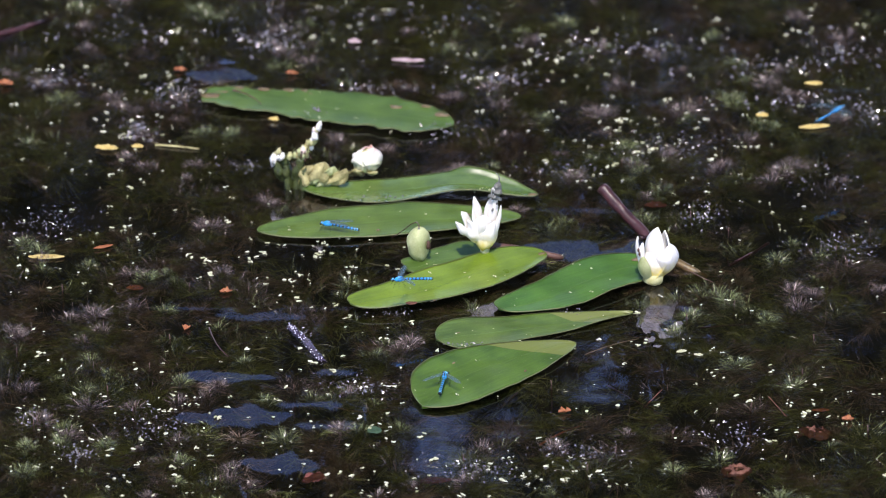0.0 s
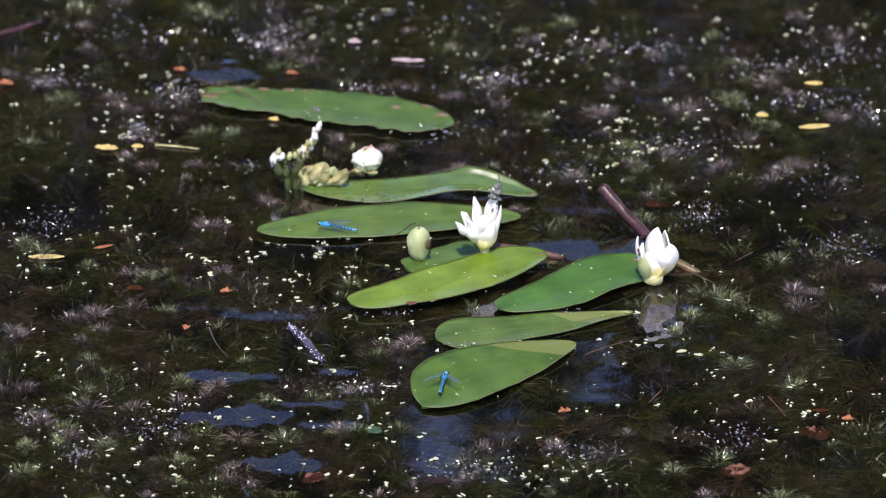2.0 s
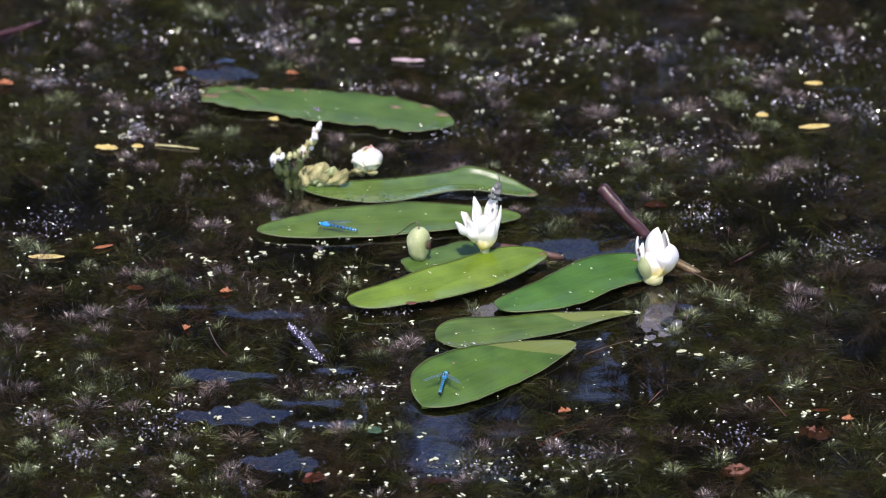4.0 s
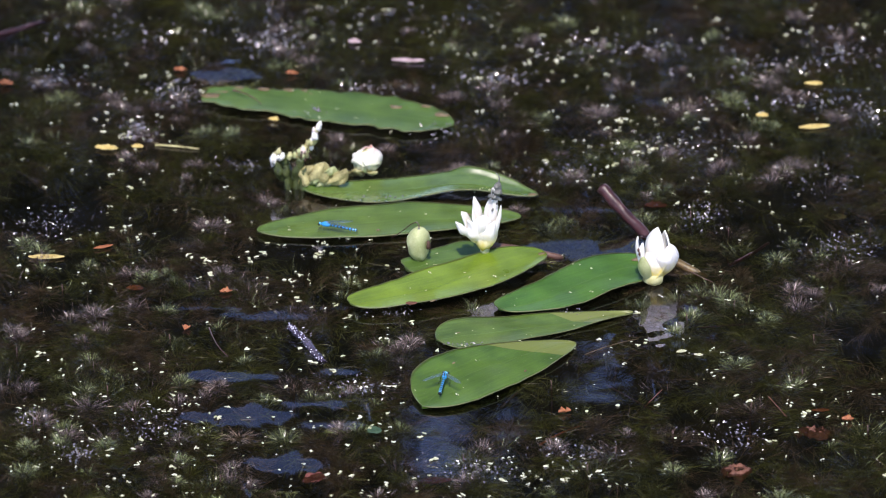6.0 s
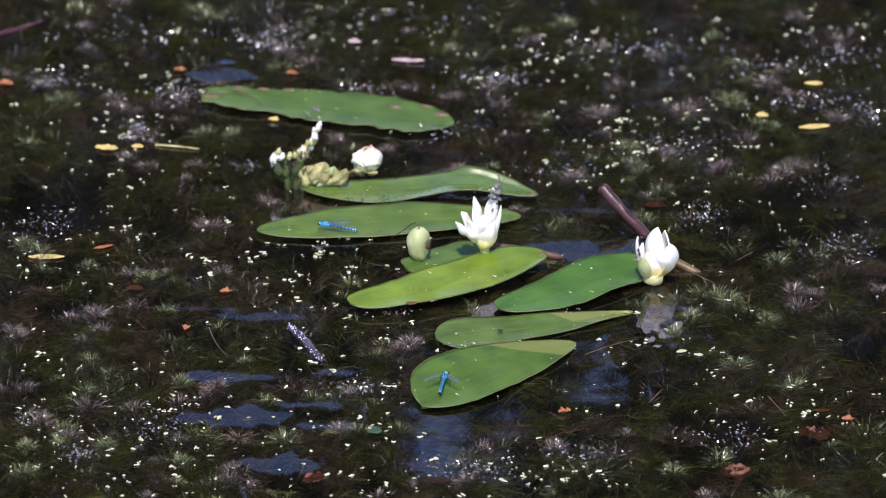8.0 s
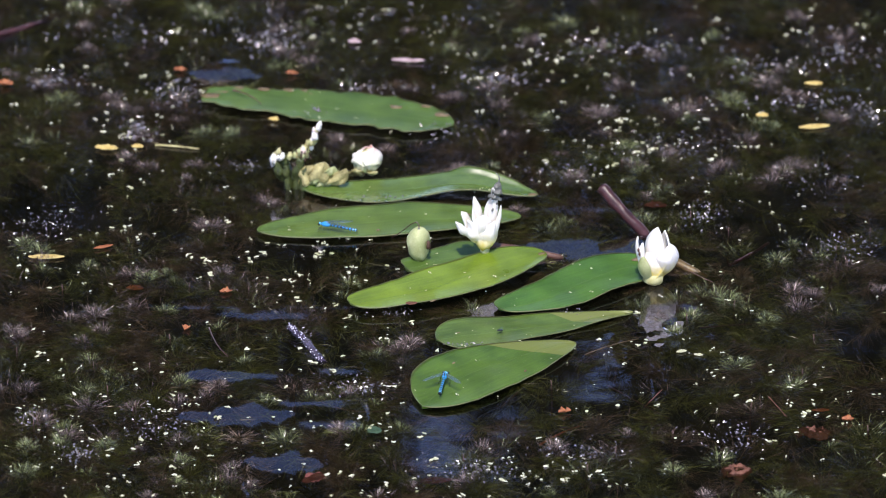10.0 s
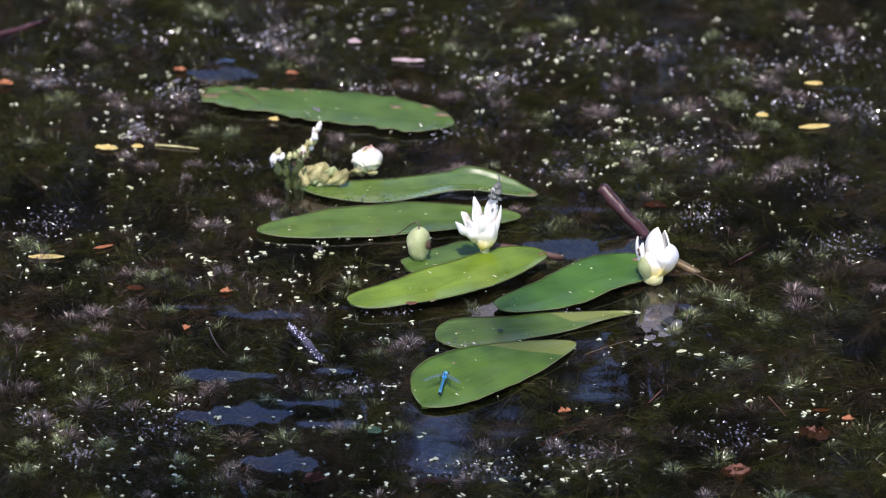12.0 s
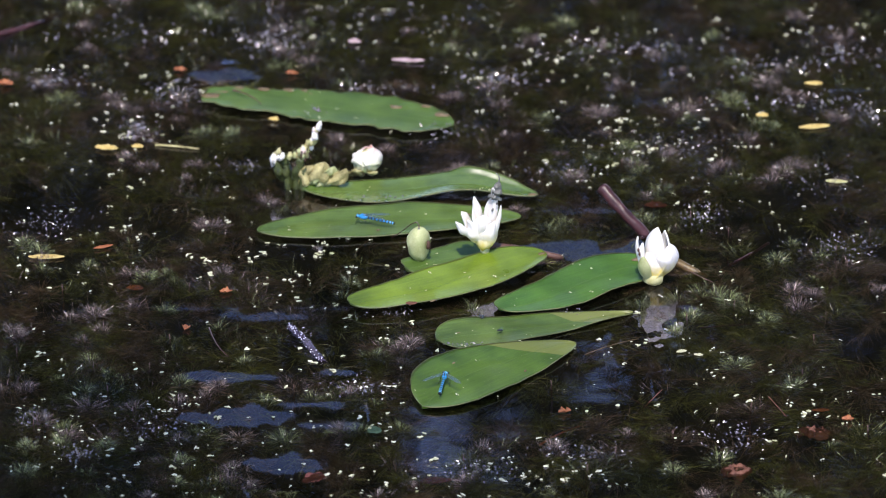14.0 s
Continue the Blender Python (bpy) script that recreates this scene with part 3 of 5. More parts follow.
def brushes(count, seed, area, height, mat_shift, per, width):
    """Low shoot tips at the surface: short bunches of needles, some of them through the water."""
    rng = np.random.RandomState(seed)
    S, W, Ls = [], [], []
    while len(S) < count:
        x, y = rng.uniform(area[0], area[1]), rng.uniform(area[2], area[3])
        if under_leaf(x, y, 0.012) or x > 0.05 and -0.42 < y < -0.12 and rng.uniform() < 0.7 or not weed_here(x, y, rng, mat_shift, 0.97):
            continue
        m, r = int(per * rng.uniform(0.5, 1.3)), rng.uniform(0.003, 0.008)
        lean = rng.normal(0, 0.5, 2)
        d = rng.normal(0, 1, (m, 2))
        S.append(np.stack([x + d[:, 0] * r, y + d[:, 1] * r, np.full(m, rng.uniform(-0.011, -0.004))], 1))
        W.append(np.stack([d[:, 0] * 0.8 + lean[0], d[:, 1] * 0.8 + lean[1], rng.uniform(0.35, 1.1, m)], 1))
        Ls.append(height * rng.uniform(0.5, 1.2, m) * rng.uniform(0.7, 1.2))
    S, W, Ls = np.concatenate(S), np.concatenate(W), np.concatenate(Ls)
    n = len(S)
    return needles(S, W, Ls, width * rng.uniform(0.6, 1.3, n), rng.uniform(-0.2, 0.5, n), rng, None, 0.006)


def heads(count, seed, area, depth, radius, per, width, top, spots=(), flat=1.0):
    """Bottle-brush heads of milfoil: whorls of fine leaves that arch outwards from a short axis."""
    rng = np.random.RandomState(seed)
    S, W, Ls, C = [], [], [], []
    places = [(x, y, r * 0.6) for x, y, r in spots]
    while len(places) < count + len(spots):
        x, y = rng.uniform(area[0], area[1]), rng.uniform(area[2], area[3])
        rich = top > 0 and y < -0.20 and x < 0.12
        if weed_here(x, y, rng, seed % 7, 0.9) or rich and rng.uniform() < 0.35 and open_water(x, y) < 0.3:
            places.append((x, y, rng.uniform(radius[0], radius[1])))
    for x, y, r in places:
        if top > 0 and (under_leaf(x, y, 0.012) or x > 0.05 and -0.46 < y < -0.12 and rng.uniform() < 0.75 or y > 0.2 and len(S) > len(spots) and rng.uniform() < 0.5):
            continue
        m = int(per * rng.uniform(0.7, 1.2))
        lean = rng.normal(0, 0.6, 2)
        axis = np.array([lean[0], lean[1], 1.0]) / math.sqrt(1 + lean @ lean)
        a, h = rng.uniform(0, 2 * math.pi, m), np.floor(rng.uniform(0, 5, m)) / 5 + rng.normal(0, 0.03, m)
        z0 = rng.uniform(depth[0], depth[1])
        ring = np.stack([np.cos(a), np.sin(a), np.zeros(m)], 1)
        ring -= axis * (ring @ axis)[:, None]
        S.append(np.array([x, y, z0]) + axis * (h * r * 0.55)[:, None] + ring * (r * (0.05 + (0.55 * rng.uniform(0, 1, m) if top > 0 else 0.0 * a)))[:, None])
        W.append(ring * (1.15 - 0.75 * h)[:, None] + axis * (0.25 + 1.0 * h)[:, None] * flat + rng.normal(0, 0.13, (m, 3)))
        C.append(-axis * 0.7 + ring * 0.8 + rng.normal(0, 0.2, (m, 3)))
        Ls.append(r * rng.uniform(0.65, 1.1, m) * (1 - 0.35 * np.clip(h, 0, 1)))
    S, W, Ls, C = np.concatenate(S), np.concatenate(W), np.concatenate(Ls), np.concatenate(C)
    n = len(S)
    return needles(S, W, Ls, width * rng.uniform(0.6, 1.3, n), rng.uniform(0.15, 0.6, n), rng, C, top)


# silvery brown heads far out on the pond: x, y, radius
FAR_HEADS = ((-0.335, 0.322, 0.022), (-0.219, 0.290, 0.024), (-0.136, 0.392, 0.026), (-0.243, 0.222, 0.020), (0.041, 0.320, 0.020), (-0.113, 0.372, 0.018), (0.155, 0.160, 0.022), (0.200, 0.270, 0.026), (0.248, 0.212, 0.024), (0.324, 0.255, 0.020), (0.106, 0.135, 0.020), (0.228, 0.160, 0.020), (0.010, 0.300, 0.018), (-0.030, 0.318, 0.018), (0.285, 0.355, 0.022), (-0.300, 0.400, 0.018), (-0.275, 0.300, 0.016), (0.133, 0.225, 0.018), (0.060, 0.270, 0.016), (0.180, 0.385, 0.020))


# green heads round the white bud and out from it: x, y, radius
NEAR_HEADS = ((0.152, -0.103, 0.020), (0.183, -0.092, 0.022), (0.192, -0.122, 0.020), (0.160, -0.140, 0.016), (0.178, -0.150, 0.016), (0.202, -0.082, 0.024), (0.222, -0.096, 0.022), (0.283, -0.122, 0.026), (0.268, -0.226, 0.022), (0.222, -0.210, 0.024), (0.250, -0.132, 0.020), (0.145, -0.122, 0.014), (0.022, -0.112, 0.020))


def build_weed():
    near = (-0.44, 0.44, -0.50, 0.62)
    for name, seed, mat, count, low in (("green_pondweed", 3, WEED_GREEN, 700, 900), ("brown_pondweed", 4, WEED_BROWN, 350, 550)):
        v, f = plumes(count, seed, near, (-0.022, -0.001), (0.035, 0.09), 0.021, 200, 0.00036)
        tagged(new(name, quick_mesh(v, f, mat)), "feathery %s pondweed shoots massed under the water" % name.split("_")[0], "pondweed", kind="stuff")
        v, f = brushes(low, seed + 30, near, 0.012, seed, 34, 0.00032)
        colour = name.split("_")[0]
        tip = TUFT_GREEN if colour == "green" else TUFT_BROWN
        tagged(new(colour + "_weed_tips", quick_mesh(v, f, tip)), "fine wet %s weed tips at the water's surface" % colour, "pondweed", kind="stuff")
        v, f = heads(380 if colour == "green" else 290, seed + 50, near, (-0.020, -0.007), (0.015, 0.029), 215, 0.00036, -0.0007)
        tagged(new(colour + "_milfoil_heads", quick_mesh(v, f, mat)), "round feathery %s milfoil heads under the water" % colour, "pondweed", kind="stuff")
        v, f = heads(230 if colour == "green" else 210, seed + 70, near, (-0.007, -0.003), (0.008, 0.014), 240, 0.00026, 0.006, FAR_HEADS if colour == "brown" else NEAR_HEADS, 1.7)
        tagged(new(colour + "_milfoil_crests", quick_mesh(v, f, tip)), "wet bristly %s milfoil crests breaking the water" % colour, "pondweed", kind="stuff")
    # Deep mat in the darkened colour that stands for light lost in water.
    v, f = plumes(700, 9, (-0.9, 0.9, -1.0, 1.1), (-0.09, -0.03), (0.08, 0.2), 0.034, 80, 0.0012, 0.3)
    tagged(new("deep_pondweed", quick_mesh(v, f, WEED_DIMMED)), "pondweed mat deep under the water, darkened in colour for the dim depth", "pondweed", kind="stuff")


def tuft_mesh(seed, height, spread, count, mat, lean):
    """A shoot tip that breaks the surface: a brush of needles, upright within and splayed without."""
    rng = np.random.RandomState(seed)
    a, q = rng.uniform(0, 2 * math.pi, count), rng.uniform(0, 1, count) ** 0.6
    wide = rng.uniform(0.015, 0.024)
    starts = np.stack([np.cos(a) * q * wide + rng.normal(0, 0.002, count), np.sin(a) * q * wide * 0.8 + rng.normal(0, 0.002, count), rng.uniform(-0.010, -0.004, count)], 1)
    ways = np.stack([np.cos(a) * q * 0.9 + lean + rng.normal(0, 0.3, count), np.sin(a) * q * 0.9 + rng.normal(0, 0.3, count), 1.2 - 0.7 * q], 1)
    arch = np.stack([np.cos(a) * 0.8, np.sin(a) * 0.8, np.full(count, -0.6)], 1) + rng.normal(0, 0.3, (count, 3))
    v, f = needles(starts, ways, spread * rng.uniform(0.3, 1.0, count), 0.00028 * rng.uniform(0.6, 1.4, count), rng.uniform(0.1, 0.8, count), rng, arch)
    return quick_mesh(v, f, mat)


TUFT_SPOTS = ((-0.1435, 0.4121), (-0.228, 0.3043), (-0.3033, -0.3035), (-0.253, -0.253), (-0.2305, -0.2817), (-0.2969, -0.074), (-0.1979, -0.0699), (0.2724, -0.224), (0.1063, -0.3843), (0.015, -0.3687), (0.0815, -0.2433), (-0.0234, -0.161), (0.2261, -0.1026), (0.1879, -0.1279), (-0.0699, -0.253), (0.1831, 0.1958), (0.0407, 0.335), (0.1453, 0.1643), (0.1012, 0.1397), (0.1977, 0.0609), (0.3394, 0.0308), (0.3107, -0.0011), (-0.1631, -0.4007), (0.3159, -0.3195), (-0.3252, -0.1878), (0.2842, -0.163), (-0.2747, -0.163), (-0.2097, -0.163), (-0.2531, 0.2323))
TUFT_SPOTS_BROWN = ((-0.2686, -0.3622), (-0.305, -0.3101), (-0.2323, -0.2874), (0.1706, -0.3251), (-0.1125, -0.2491), (-0.0397, 0.3255), (0.2143, 0.2902), (-0.3288, 0.3374), (-0.2413, 0.2844), (-0.1514, -0.0771), (-0.2228, -0.2123), (0.1278, -0.3548), (-0.3335, 0.0223), (0.1737, 0.1924), (0.3179, -0.0305), (0.2272, 0.0329), (-0.0679, 0.3137), (-0.2521, 0.2094), (0.2314, -0.2798), (-0.1022, 0.1198), (-0.2129, 0.2785))


def build_tufts():
    for mat, spots, name, seed in ((TUFT_GREEN, TUFT_SPOTS, "green_milfoil_tuft", 40), (TUFT_BROWN, TUFT_SPOTS_BROWN, "brown_milfoil_tuft", 60)):
        rng = np.random.RandomState(seed)
        kinds = []
        for k in range(5):
            h, s = rng.uniform(0.010, 0.018), rng.uniform(0.010, 0.016)
            kinds.append((tuft_mesh(seed + k, h, s, 470 + 40 * k, mat, rng.uniform(-0.5, 0.5)), h))
        for i, (x, y) in enumerate(spots):
            if under_leaf(x, y, 0.01):
                continue
            me, h = kinds[i % 5]
            ob = thing(name, pose(x, y, 0, 0, 0, rng.uniform(0, 360)), "spiky wet %s milfoil tip breaking the water" % name.split("_")[0], "water plant", "milfoil tips")
            n = new("needles", me)
            n.parent = ob
            k = rng.uniform(0.6, 1.15)
            n.scale = (k * rng.uniform(0.8, 1.4), k, k * rng.uniform(0.7, 1.0))
            part("stem", tube(((0, 0, -0.03), (0.002, 0, -0.015), (0, 0, h * 0.3)), (0.0007, 0.0004), 6, 6), STALK_BROWN, ob)


build_weed()
build_tufts()


# ---- floating flecks ----
# drifts of flecks: x, y, half width, half depth, number
FLECKS_NEAR = (
    (-0.081, -0.062, 0.072, 0.063, 60), (-0.262, 0.012, 0.089, 0.050, 62), (-0.285, -0.335, 0.070, 0.060, 34), (-0.060, -0.390, 0.060, 0.040, 34), (0.095, -0.385, 0.060, 0.030, 30), (-0.200, -0.395, 0.080, 0.035, 24),
    (-0.321, -0.041, 0.040, 0.042, 30), (-0.100, -0.009, 0.054, 0.053, 70), (-0.223, -0.261, 0.072, 0.063, 60), (-0.078, -0.261, 0.054, 0.063, 50), (0.015, -0.392, 0.089, 0.042, 60),
    (0.219, -0.261, 0.089, 0.095, 60), (-0.311, -0.202, 0.036, 0.063, 25), (-0.161, -0.336, 0.072, 0.053, 50), (0.300, 0.044, 0.054, 0.106, 24), (0.115, -0.183, 0.036, 0.042, 20),
    (0.280, -0.318, 0.054, 0.085, 40),
)
FLECKS_FAR = (
    (0.168, 0.153, 0.072, 0.074, 80), (0.055, 0.349, 0.112, 0.074, 60), (0.217, 0.232, 0.089, 0.063, 60), (-0.185, 0.434, 0.134, 0.053, 22), (-0.274, 0.290, 0.080, 0.063, 50),
    (0.170, 0.232, 0.067, 0.063, 50), (-0.222, 0.153, 0.072, 0.063, 40), (0.248, 0.434, 0.134, 0.053, 40), (-0.012, 0.434, 0.112, 0.042, 34), (-0.252, 0.209, 0.027, 0.021, 12),
)


def fleck(verts, faces, x, y, z, r, rng):
    """A pale floating scrap: an uneven thin disc, sometimes of two lobes."""
    for _ in range(rng.choice((1, 1, 2, 2, 3))):
        n, i = 7, len(verts)
        a0, sx = rng.normal(0, 0.8), rng.uniform(0.25, 0.75)
        ca, sa = math.cos(a0), math.sin(a0)
        tilt = rng.uniform(-0.25, 0.25)
        for h, k in ((0.0, 1.0), (0.0005, 0.86)):
            for j in range(n):
                a = 2 * math.pi * j / n
                q = r * k * rng.uniform(0.6, 1.3)
                u, v = q * math.cos(a), q * sx * math.sin(a)
                verts.append((x + u * ca - v * sa, y + u * sa + v * ca, z + h + max(-0.0004, tilt * u)))
        faces += [(i + j, i + (j + 1) % n, i + n + (j + 1) % n, i + n + j) for j in range(n)]
        faces.append(tuple(i + n + j for j in range(n)))
        x, y = x + rng.normal(0, r * 1.3), y + rng.normal(0, r * 1.3)


def build_flecks():
    rng = np.random.RandomState(12)
    verts, faces = [], []
    for share, (cx, cy, sx, sy, count) in [(0.62, r) for r in FLECKS_NEAR] + [(0.5, r) for r in FLECKS_FAR]:
        for _ in range(int(count * share)):
            fleck(verts, faces, rng.normal(cx, sx * 0.7), rng.normal(cy, sy * 0.7), 0.0008, 0.0007 + 0.0017 * rng.uniform() ** 2, rng)
    for _ in range(330):
        fleck(verts, faces, rng.uniform(-0.46, 0.46), rng.uniform(-0.5, 0.6), 0.0008, 0.0005 + 0.0012 * rng.uniform() ** 3, rng)
    tagged(new("duckweed", raw_mesh(verts, faces, FLECK)), "pale cream duckweed and seed scraps floating on the water", "duckweed", kind="stuff")


build_flecks()

# clumps of glint facets: x, y, half width, half depth, number
GLINTS_NEAR = (
    (-0.269, -0.362, 0.013, 0.011, 30), (-0.216, -0.318, 0.027, 0.021, 40), (-0.061, -0.251, 0.027, 0.017, 45), (0.015, -0.382, 0.031, 0.019, 50), (0.311, 0.001, 0.031, 0.021, 45),
    (-0.106, -0.163, 0.004, 0.015, 12), (-0.317, 0.044, 0.031, 0.025, 40), (0.206, 0.060, 0.022, 0.021, 35), (-0.305, -0.303, 0.013, 0.017, 20), (0.103, -0.355, 0.027, 0.017, 35),
    (0.216, -0.336, 0.031, 0.023, 40), (-0.037, -0.123, 0.018, 0.011, 15), (-0.038, 0.090, 0.031, 0.001, 14), (0.016, -0.179, 0.012, 0.001, 14), (0.304, 0.120, 0.040, 0.032, 30),
    (0.099, -0.123, 0.013, 0.006, 8),
)
GLINTS_FAR = (
    (-0.143, 0.410, 0.022, 0.021, 45), (-0.221, 0.308, 0.018, 0.021, 35), (-0.253, 0.227, 0.013, 0.021, 25), (0.299, 0.284, 0.054, 0.021, 40), (0.183, 0.196, 0.040, 0.025, 50),
    (0.048, 0.335, 0.027, 0.019, 40), (-0.059, 0.314, 0.027, 0.015, 25), (0.099, 0.142, 0.027, 0.017, 30), (0.353, 0.255, 0.013, 0.025, 25), (-0.328, 0.331, 0.022, 0.017, 30),
    (-0.105, 0.261, 0.013, 0.008, 14), (-0.185, 0.434, 0.063, 0.028, 20), (0.151, 0.397, 0.089, 0.025, 50), (-0.070, 0.471, 0.089, 0.021, 26), (0.269, 0.361, 0.054, 0.025, 40),
    (-0.281, 0.434, 0.067, 0.025, 22), (0.343, 0.397, 0.027, 0.032, 30), (-0.002, 0.221, 0.027, 0.021, 20), (-0.162, 0.153, 0.018, 0.011, 14),
)


def build_glint_facets():
    """Tiny facets added to glint, aimed about midway between sun and camera."""
    rng = np.random.RandomState(21)
    verts, faces = [], []
    for cx, cy, sx, sy, count in GLINTS_NEAR + GLINTS_FAR:
        for _ in range(int(count * 3.4)):
            n = Vector((0.0, -0.66, 0.65)) + Vector(rng.normal(0, 0.22, 3))
            n.normalize()
            a = n.cross(Vector(rng.normal(0, 1, 3))).normalized()
            b = n.cross(a)
            r = (0.00035 + 0.0011 * rng.uniform() ** 2) * (2.0 if cy > 0.2 and rng.uniform() < 0.3 else 1.0)
            c = Vector((rng.normal(cx, sx * 0.6), rng.normal(cy, sy * 0.6), rng.uniform(0.0006, 0.005)))
            i = len(verts)
            verts += [tuple(c - a * r), tuple(c + b * r * 0.5 - n * r * 0.1), tuple(c + a * r), tuple(c - b * r * 0.5 - n * r * 0.1)]
            faces += [(i, i + 1, i + 2), (i, i + 2, i + 3)]
    tagged(new("glint_facets", raw_mesh(verts, faces, GLINT_FACET)), "tiny facets added for glints among the weed tips", "pondweed", kind="stuff")


build_glint_facets()


# ---- floating leaves ----
def build_leaf(shape, mat, label, lift=0.003, rise=None, seed=0, curl=0.0012, rib_to=0.9, ragged=0.0):
    """A floating leaf after its row in the plan."""
    (ax, ay), (bx, by), bend, sway, half, shift, blunt_a, blunt_b = shape
    a, b = Vector((ax, ay)), Vector((bx, by))
    length, turn = (b - a).length, math.degrees(math.atan2(b.y - a.y, b.x - a.x))
    leaf = thing("water_leaf", pose(a.x, a.y, 0, 0, 0, turn), label, "leaf", "floating pond leaves")
    bm = bmesh.new()
    n, across, layers = 56, 24, []

    def at(s, v, down):
        s2 = min(1, max(0, s))
        mid, hw = leaf_row(shape, s2)
        hw *= 1 + ragged * noise.noise(Vector((s * 23, v, seed + 4.4))) + 0.03 * noise.noise(Vector((s * 9, v * 0.4 + seed * 3.3, seed)))
        x, y = s2 * length, mid + hw * v
        z = lift + curl * v * v + 0.0019 * noise.noise(Vector((s * 4, v * 1.0, seed * 2.7))) + 0.0002 * noise.noise(Vector((s * 11, v * 2.0, seed * 1.3))) - 0.0005 * (1 - abs(v)) - down
        if rise:
            z += rise(s2, v)
        return Vector((x, y, z))

    for down in (0.0, 0.0008):
        rows = []
        for i in range(n + 1):
            s = (1 - math.cos(math.pi * i / n)) / 2
            rows.append([bm.verts.new(at(s, 2 * k / across - 1, down)) for k in range(across + 1)])
        layers.append(rows)
    top, low = layers
    for i in range(n):
        for k in range(across):
            bm.faces.new((top[i][k], top[i + 1][k], top[i + 1][k + 1], top[i][k + 1]))
            bm.faces.new((low[i][k], low[i][k + 1], low[i + 1][k + 1], low[i + 1][k]))
        bm.faces.new((top[i][0], low[i][0], low[i + 1][0], top[i + 1][0]))
        bm.faces.new((top[i][across], top[i + 1][across], low[i + 1][across], low[i][across]))
    for i in (0, n):
        for k in range(across):
            f = (top[i][k], top[i][k + 1], low[i][k + 1], low[i][k])
            bm.faces.new(f if i == 0 else f[::-1])
    part("blade", bm, mat, leaf)
    strip = bmesh.new()
    rows = []
    for i in range(41):
        s = 0.03 + (rib_to - 0.03) * i / 40
        c = at(s, 0, 0)
        w = 0.0004 * (1 - 0.6 * s)
        rows.append([strip.verts.new(c + Vector((0, -w, -0.0002))), strip.verts.new(c + Vector((0, 0, 0.0002))), strip.verts.new(c + Vector((0, w, -0.0002)))])
    for p, q in zip(rows, rows[1:]):
        for k in (0, 1):
            strip.faces.new((p[k], q[k], q[k + 1], p[k + 1]))
    part("midrib", strip, RIB, leaf)
    for side in (-1, 1):
        edge = bmesh.new()
        prev = None
        for i in range(n + 1):
            s = (1 - math.cos(math.pi * i / n)) / 2
            p, q = at(s, side, 0), at(s, side * 0.982, 0)
            row = [edge.verts.new(p + Vector((0, 0.0002 * side, -0.0006))), edge.verts.new(p + Vector((0, 0.0002 * side, 0.0003))), edge.verts.new(q + Vector((0, 0, 0.0002)))]
            if prev:
                for k in (0, 1):
                    edge.faces.new((prev[k], row[k], row[k + 1], prev[k + 1]))
            prev = row
        part("margin", edge, RIM_TAN, leaf)
    return leaf


def hump(centre, wide, high, tilt=0.0):
    return lambda s, v: high * math.exp(-((s - centre) / wide) ** 2) * (1 + tilt * v)


def dip(start, deep):
    return lambda s, v: -deep * max(0, (s - start) / (1 - start)) ** 1.5


# decayed spots: along, across, radius
DECAY = (
    ((0.03, 0.0, 0.008), (0.06, 0.5, 0.006), (0.11, 0.95, 0.004), (0.30, 0.97, 0.004), (0.36, 0.97, 0.0035), (0.55, 0.97, 0.004), (0.62, 0.97, 0.0035), (0.42, 0.8, 0.007), (0.47, 0.7, 0.005), (0.74, 0.5, 0.006), (0.93, 0.75, 0.006), (0.2, 0.92, 0.005), (0.85, 0.9, 0.004)),
    ((0.98, 0.0, 0.004),), ((0.9, -0.3, 0.006), (0.8, 0.2, 0.003), (0.45, -0.6, 0.0015)), (),
    ((0.985, 0.0, 0.0028), (0.33, -0.96, 0.0025)), ((0.99, 0.5, 0.006),), ((0.12, 0.2, 0.0015),), ((0.42, 0.55, 0.0016), (0.3, 0.3, 0.0012), (0.6, -0.75, 0.0014)),
)


def decay_spot(leaf, x, y, z, r, seed):
    """A browned, slightly raised spot of irregular outline."""
    bm = bmesh.new()
    c, ring, rim = bm.verts.new((x, y, z + 0.0003)), [], []
    for k in range(14):
        a = 2 * math.pi * k / 14
        q = r * (0.75 + 0.5 * noise.noise(Vector((math.cos(a) * 1.2, math.sin(a) * 1.2, seed * 9.1))))
        ring.append(bm.verts.new((x + q * 1.3 * math.cos(a), y + q * 0.6 * math.sin(a), z + 0.0002)))
        rim.append(bm.verts.new((x + q * 1.42 * math.cos(a), y + q * 0.68 * math.sin(a), z - 0.0007)))
    for k in range(14):
        j = (k + 1) % 14
        bm.faces.new((c, ring[k], ring[j]))
        bm.faces.new((ring[k], rim[k], rim[j], ring[j]))
    part("decay_spot", bm, DECAYED, leaf, "brown decayed spot")


